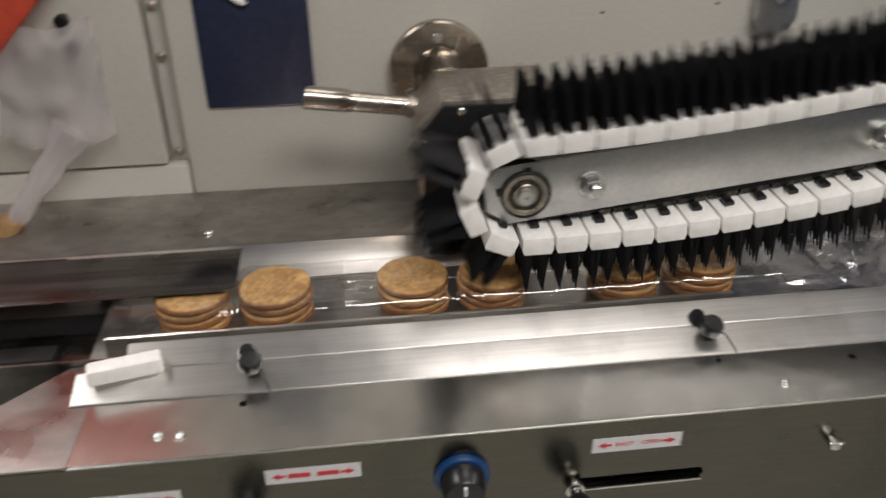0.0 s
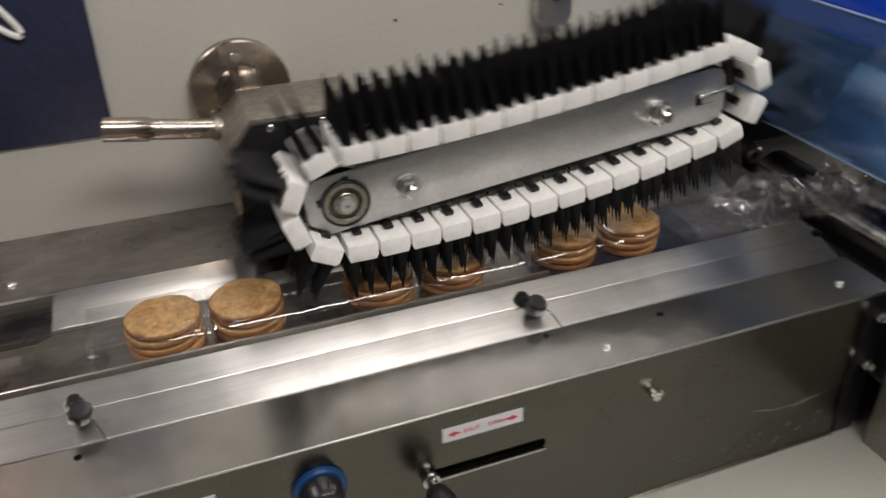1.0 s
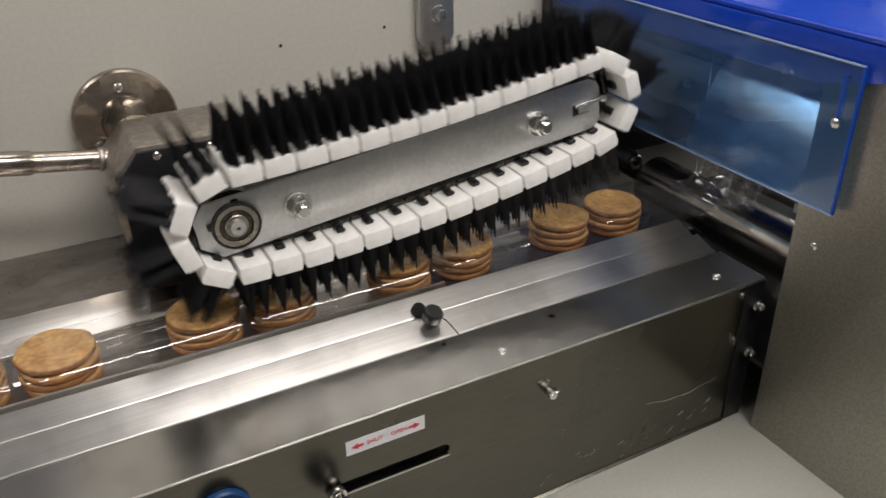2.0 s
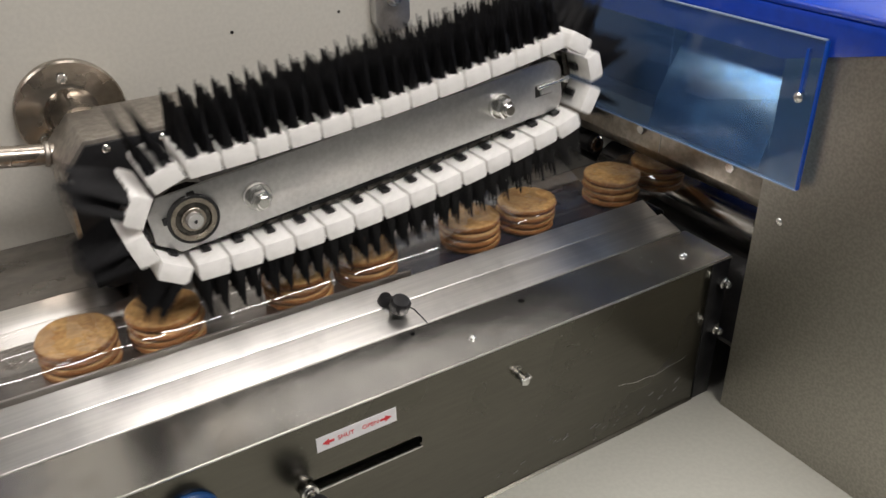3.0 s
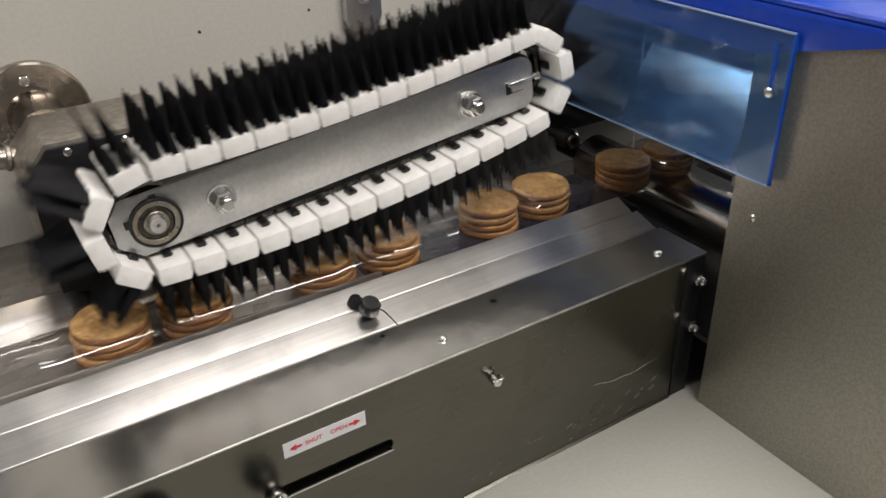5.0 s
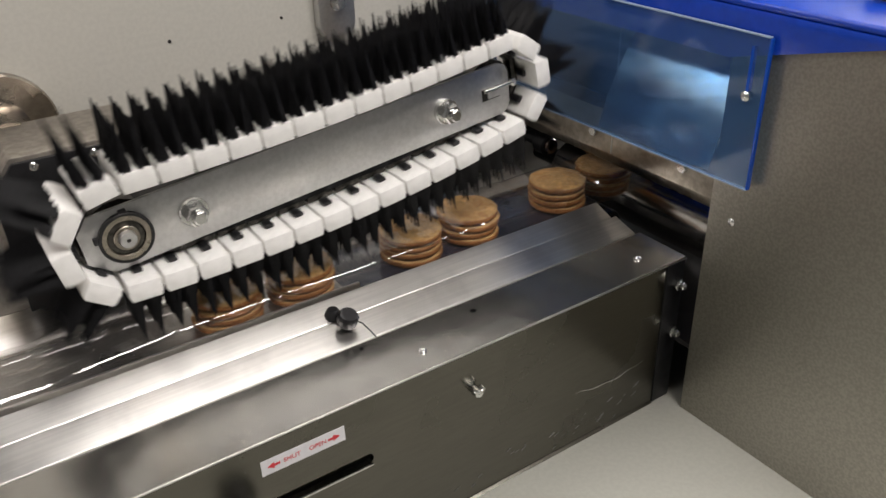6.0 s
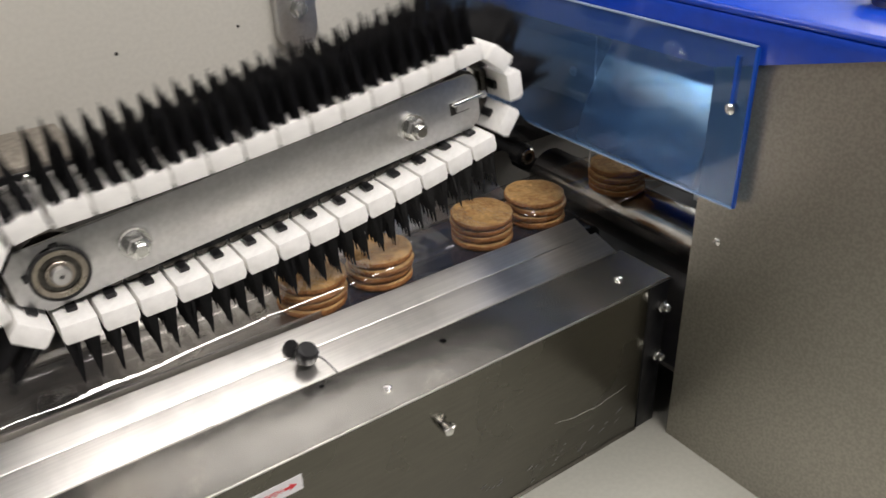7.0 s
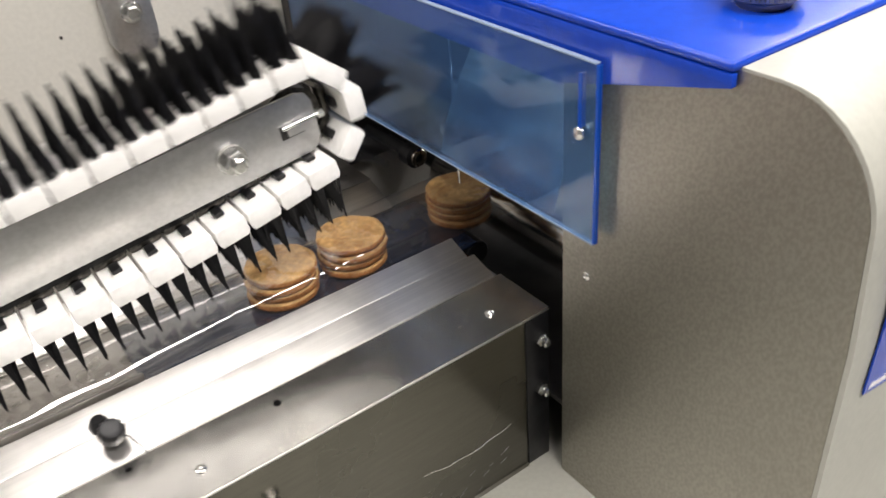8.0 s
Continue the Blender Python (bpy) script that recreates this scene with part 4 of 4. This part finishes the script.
def biscuit_mesh(seed):
    rng = random.Random(seed)
    R, T = 0.0280, 0.0066
    prof = [(0.0, 0.0), (0.0, 0.020), (0.0002, R - 0.0014), (0.0012, R - 0.0003), (0.0032, R), (0.0052, R - 0.0004), (0.0062, R - 0.0017), (0.0065, R - 0.0045), (T, 0.016), (T, 0.008), (T, 0.0)]
    bm = lathe(prof, (0, 0, 0), (0, 0, 1), 44)
    off = Vector((seed * 3.1, seed * 1.7, 0))
    for v in bm.verts:
        r = math.hypot(v.co.x, v.co.y)
        n = noise.noise(Vector((v.co.x * 60, v.co.y * 60, v.co.z * 160)) + off)
        n2 = noise.noise(Vector((v.co.x * 220, v.co.y * 220, v.co.z * 300)) + off)
        if r > 0.015:
            k = 1 + 0.030 * n + 0.016 * n2
            v.co.x *= k
            v.co.y *= k
        v.co.z += 0.0005 * n + 0.00025 * n2
    bmesh.ops.recalc_face_normals(bm, faces=bm.faces[:])
    for f in bm.faces:
        f.smooth = True
        c = f.calc_center_median()
        f.material_index = 1 if math.hypot(c.x, c.y) > R - 0.003 and c.z < 0.0052 else 0
    me = bpy.data.meshes.new("biscuit")
    bm.to_mesh(me)
    bm.free()
    me.materials.append(BISCUIT)
    me.materials.append(BISCUIT_EDGE)
    return me


BISCUITS = [biscuit_mesh(s) for s in range(6)]


def sleeve_mesh(seed):
    """One pack's length of the clear film tube, drawn in between the stacks."""
    bm = bmesh.new()
    n, seg = 110, 64
    half = PACK_STEP / 2 - 0.0004
    off = Vector((seed * 2.3, 0, 0))
    rings = []
    for i in range(n + 1):
        x = -half + 2 * half * i / n
        # drawn in between the two stacks, tight and straight elsewhere
        pinch = math.exp(-(x / 0.0055) ** 2) * (0.5 + 0.5 * noise.noise(Vector((seed * 7.7, 2.0, 0))))
        ends = min(1.0, (half - abs(x)) / 0.012)
        sag = 0.0012 * (abs(x) / half) ** 2 * ends
        ring = []
        for k in range(seg):
            a = 2 * math.pi * k / seg
            ca, sa = math.cos(a), math.sin(a)
            y = 0.0340 * math.copysign(abs(ca) ** 0.42, ca)
            z = 0.5 * (0.0284 - sag) * (1 + math.copysign(abs(sa) ** 0.38, sa))
            w = noise.noise(Vector((x * 22, y * 30, z * 40)) + off) * ends
            y += 0.0003 * w
            if z > 0.004:
                # a few sharp folds drawn from the stacks' shoulders
                rg = max(0.0, 1 - 9 * abs(noise.noise(Vector((x * 26 + y * 22, y * 16 - x * 10, z * 30)) + off * 1.3)))
                near = max(0.0, 1 - abs(abs(x) - STACK_DX) / 0.034)
                z += 0.0003 * w - (0.0009 * rg * near + 0.0045 * pinch * (z / 0.0284)) * ends
                y -= (0.0006 * rg * near + 0.0025 * pinch) * ends * math.copysign(1, ca)
            ring.append(bm.verts.new((x, y, max(0.0004, z))))
        rings.append(ring)
    for a, b in zip(rings, rings[1:]):
        for k in range(seg):
            bm.faces.new((a[k], a[(k + 1) % seg], b[(k + 1) % seg], b[k]))
    for f in bm.faces:
        f.smooth = True
    me = bpy.data.meshes.new("film_sleeve")
    bm.to_mesh(me)
    bm.free()
    me.materials.append(FILM)
    return me


def trailing_film():
    """The empty film tube that follows the last pack, slack, with long creases."""
    bm = bmesh.new()
    n, seg = 110, 60
    rings = []
    for i in range(n + 1):
        x = -PACK_STEP / 2 - 0.70 * i / n
        slack = min(1.0, i / 14)
        ring = []
        for k in range(seg):
            a = 2 * math.pi * k / seg
            ca, sa = math.cos(a), math.sin(a)
            y = 0.0335 * math.copysign(abs(ca) ** 0.6, ca)
            top = 0.0280 - 0.007 * slack
            z = 0.5 * top * (1 + math.copysign(abs(sa) ** (0.5 + 0.2 * slack), sa))
            c1 = noise.noise(Vector((x * 5 + y * 40, y * 55, 3.3)))
            c2 = noise.noise(Vector((x * 11, y * 90 + x * 18, 1.1)))
            z += slack * (0.0045 * c1 + 0.0018 * c2) if z > 0.005 else 0
            y += slack * 0.0012 * c2
            ring.append(bm.verts.new((x, y, max(0.0006, z))))
        rings.append(ring)
    for a, b in zip(rings, rings[1:]):
        for k in range(seg):
            bm.faces.new((a[k], a[(k + 1) % seg], b[(k + 1) % seg], b[k]))
    for f in bm.faces:
        f.smooth = True
    me = bpy.data.meshes.new("film_tail")
    bm.to_mesh(me)
    bm.free()
    me.materials.append(FILM)
    return me


def leading_film():
    """The empty, crumpled start of the film tube ahead of the first pack."""
    bm = bmesh.new()
    n, seg = 46, 22
    rings = []
    for i in range(n + 1):
        x = PACK_STEP / 2 + 0.30 * i / n
        ring = []
        for k in range(seg):
            a = 2 * math.pi * k / seg
            ca, sa = math.cos(a), math.sin(a)
            c1 = noise.noise(Vector((x * 38, ca * 1.6, sa * 1.6)))
            c2 = noise.noise(Vector((x * 110, ca * 3.5, sa * 3.5 + 4)))
            grow = max(0.06, min(1.0, (i / n - 0.12) / 0.2))
            y = (0.034 - 0.008 * grow * (0.5 + c1)) * math.copysign(abs(ca) ** 0.6, ca) + 0.006 * c2 * grow
            z = (0.0090 + 0.020 * grow * max(-0.35, c1) + 0.008 * c2 * grow) * (1 + math.copysign(abs(sa) ** 0.6, sa))
            ring.append(bm.verts.new((x, y, max(0.0006, z))))
        rings.append(ring)
    for a, b in zip(rings, rings[1:]):
        for k in range(seg):
            bm.faces.new((a[k], a[(k + 1) % seg], b[(k + 1) % seg], b[k]))
    for f in bm.faces:
        f.smooth = False
    me = bpy.data.meshes.new("film_end")
    bm.to_mesh(me)
    bm.free()
    me.materials.append(CRUMPLED)
    return me


SLEEVES = [sleeve_mesh(s) for s in range(3)]


def biscuit_pack(k):
    rng = random.Random(100 + k)
    t = thing("biscuit_pack", (0, PACK_Y, BED_Z), "two stacks of round golden biscuits in clear film", "biscuit pack", "wrapped biscuit packs on the belt")
    for side in (-1, 1):
        z = 0.0010
        for j in range(4):
            me = BISCUITS[rng.randrange(6)]
            o = new("biscuit", me)
            o.parent = t
            turn = rng.uniform(0, 360)
            o.matrix_basis = pose(side * STACK_DX + rng.uniform(-0.0012, 0.0012), rng.uniform(-0.0012, 0.0012), z, rng.uniform(-1, 1), rng.uniform(-1, 1), turn)
            z += 0.0067
    s = new("film_sleeve", SLEEVES[k % 3])
    s.parent = t
    s.visible_shadow = False
    tagged(s, "clear wrinkled wrapping film")
    if k == -2:
        e = new("film_tail", trailing_film())
        e.parent = t
        e.visible_shadow = False
        tagged(e, "slack empty wrapping film")
    if k == 2:
        e = new("film_end", leading_film())
        e.parent = t
        e.visible_shadow = False
        tagged(e, "crumpled empty film end")
    return t


PACKS = {k: biscuit_pack(k) for k in range(-2, 3)}


# ---- what moves ----
def pack_x(k, t):
    c = -0.4125 + PACK_STEP * k + 0.1095 * t
    return c - 0.95 * max(0.0, -0.43 - c)


def motions():
    for k, p in PACKS.items():
        walk(p, [(i * 0.25, pose(pack_x(k, i * 0.25), PACK_Y, BED_Z + 0.0002)) for i in range(33)])
    rows = []
    for i in range(81):
        # down for about a third of each cycle
        c = math.cos(2 * math.pi * (i / 10 - 6.12) / (PACK_STEP / 0.1095))
        rows.append((i / 10, pose(0.262, 0.14, 0.105 - 0.066 * min(1.0, max(0.0, (c + 0.55) / 1.1)))))
    walk(JAW, rows)
    for i, bar in enumerate(BRUSH_BARS):
        s0 = 0.0034 + i * PITCH - 4.0 * BELT_SPEED
        walk(bar, [(j / 10, loop_pose(s0 + BELT_SPEED * j / 10)) for j in range(81)])


motions()
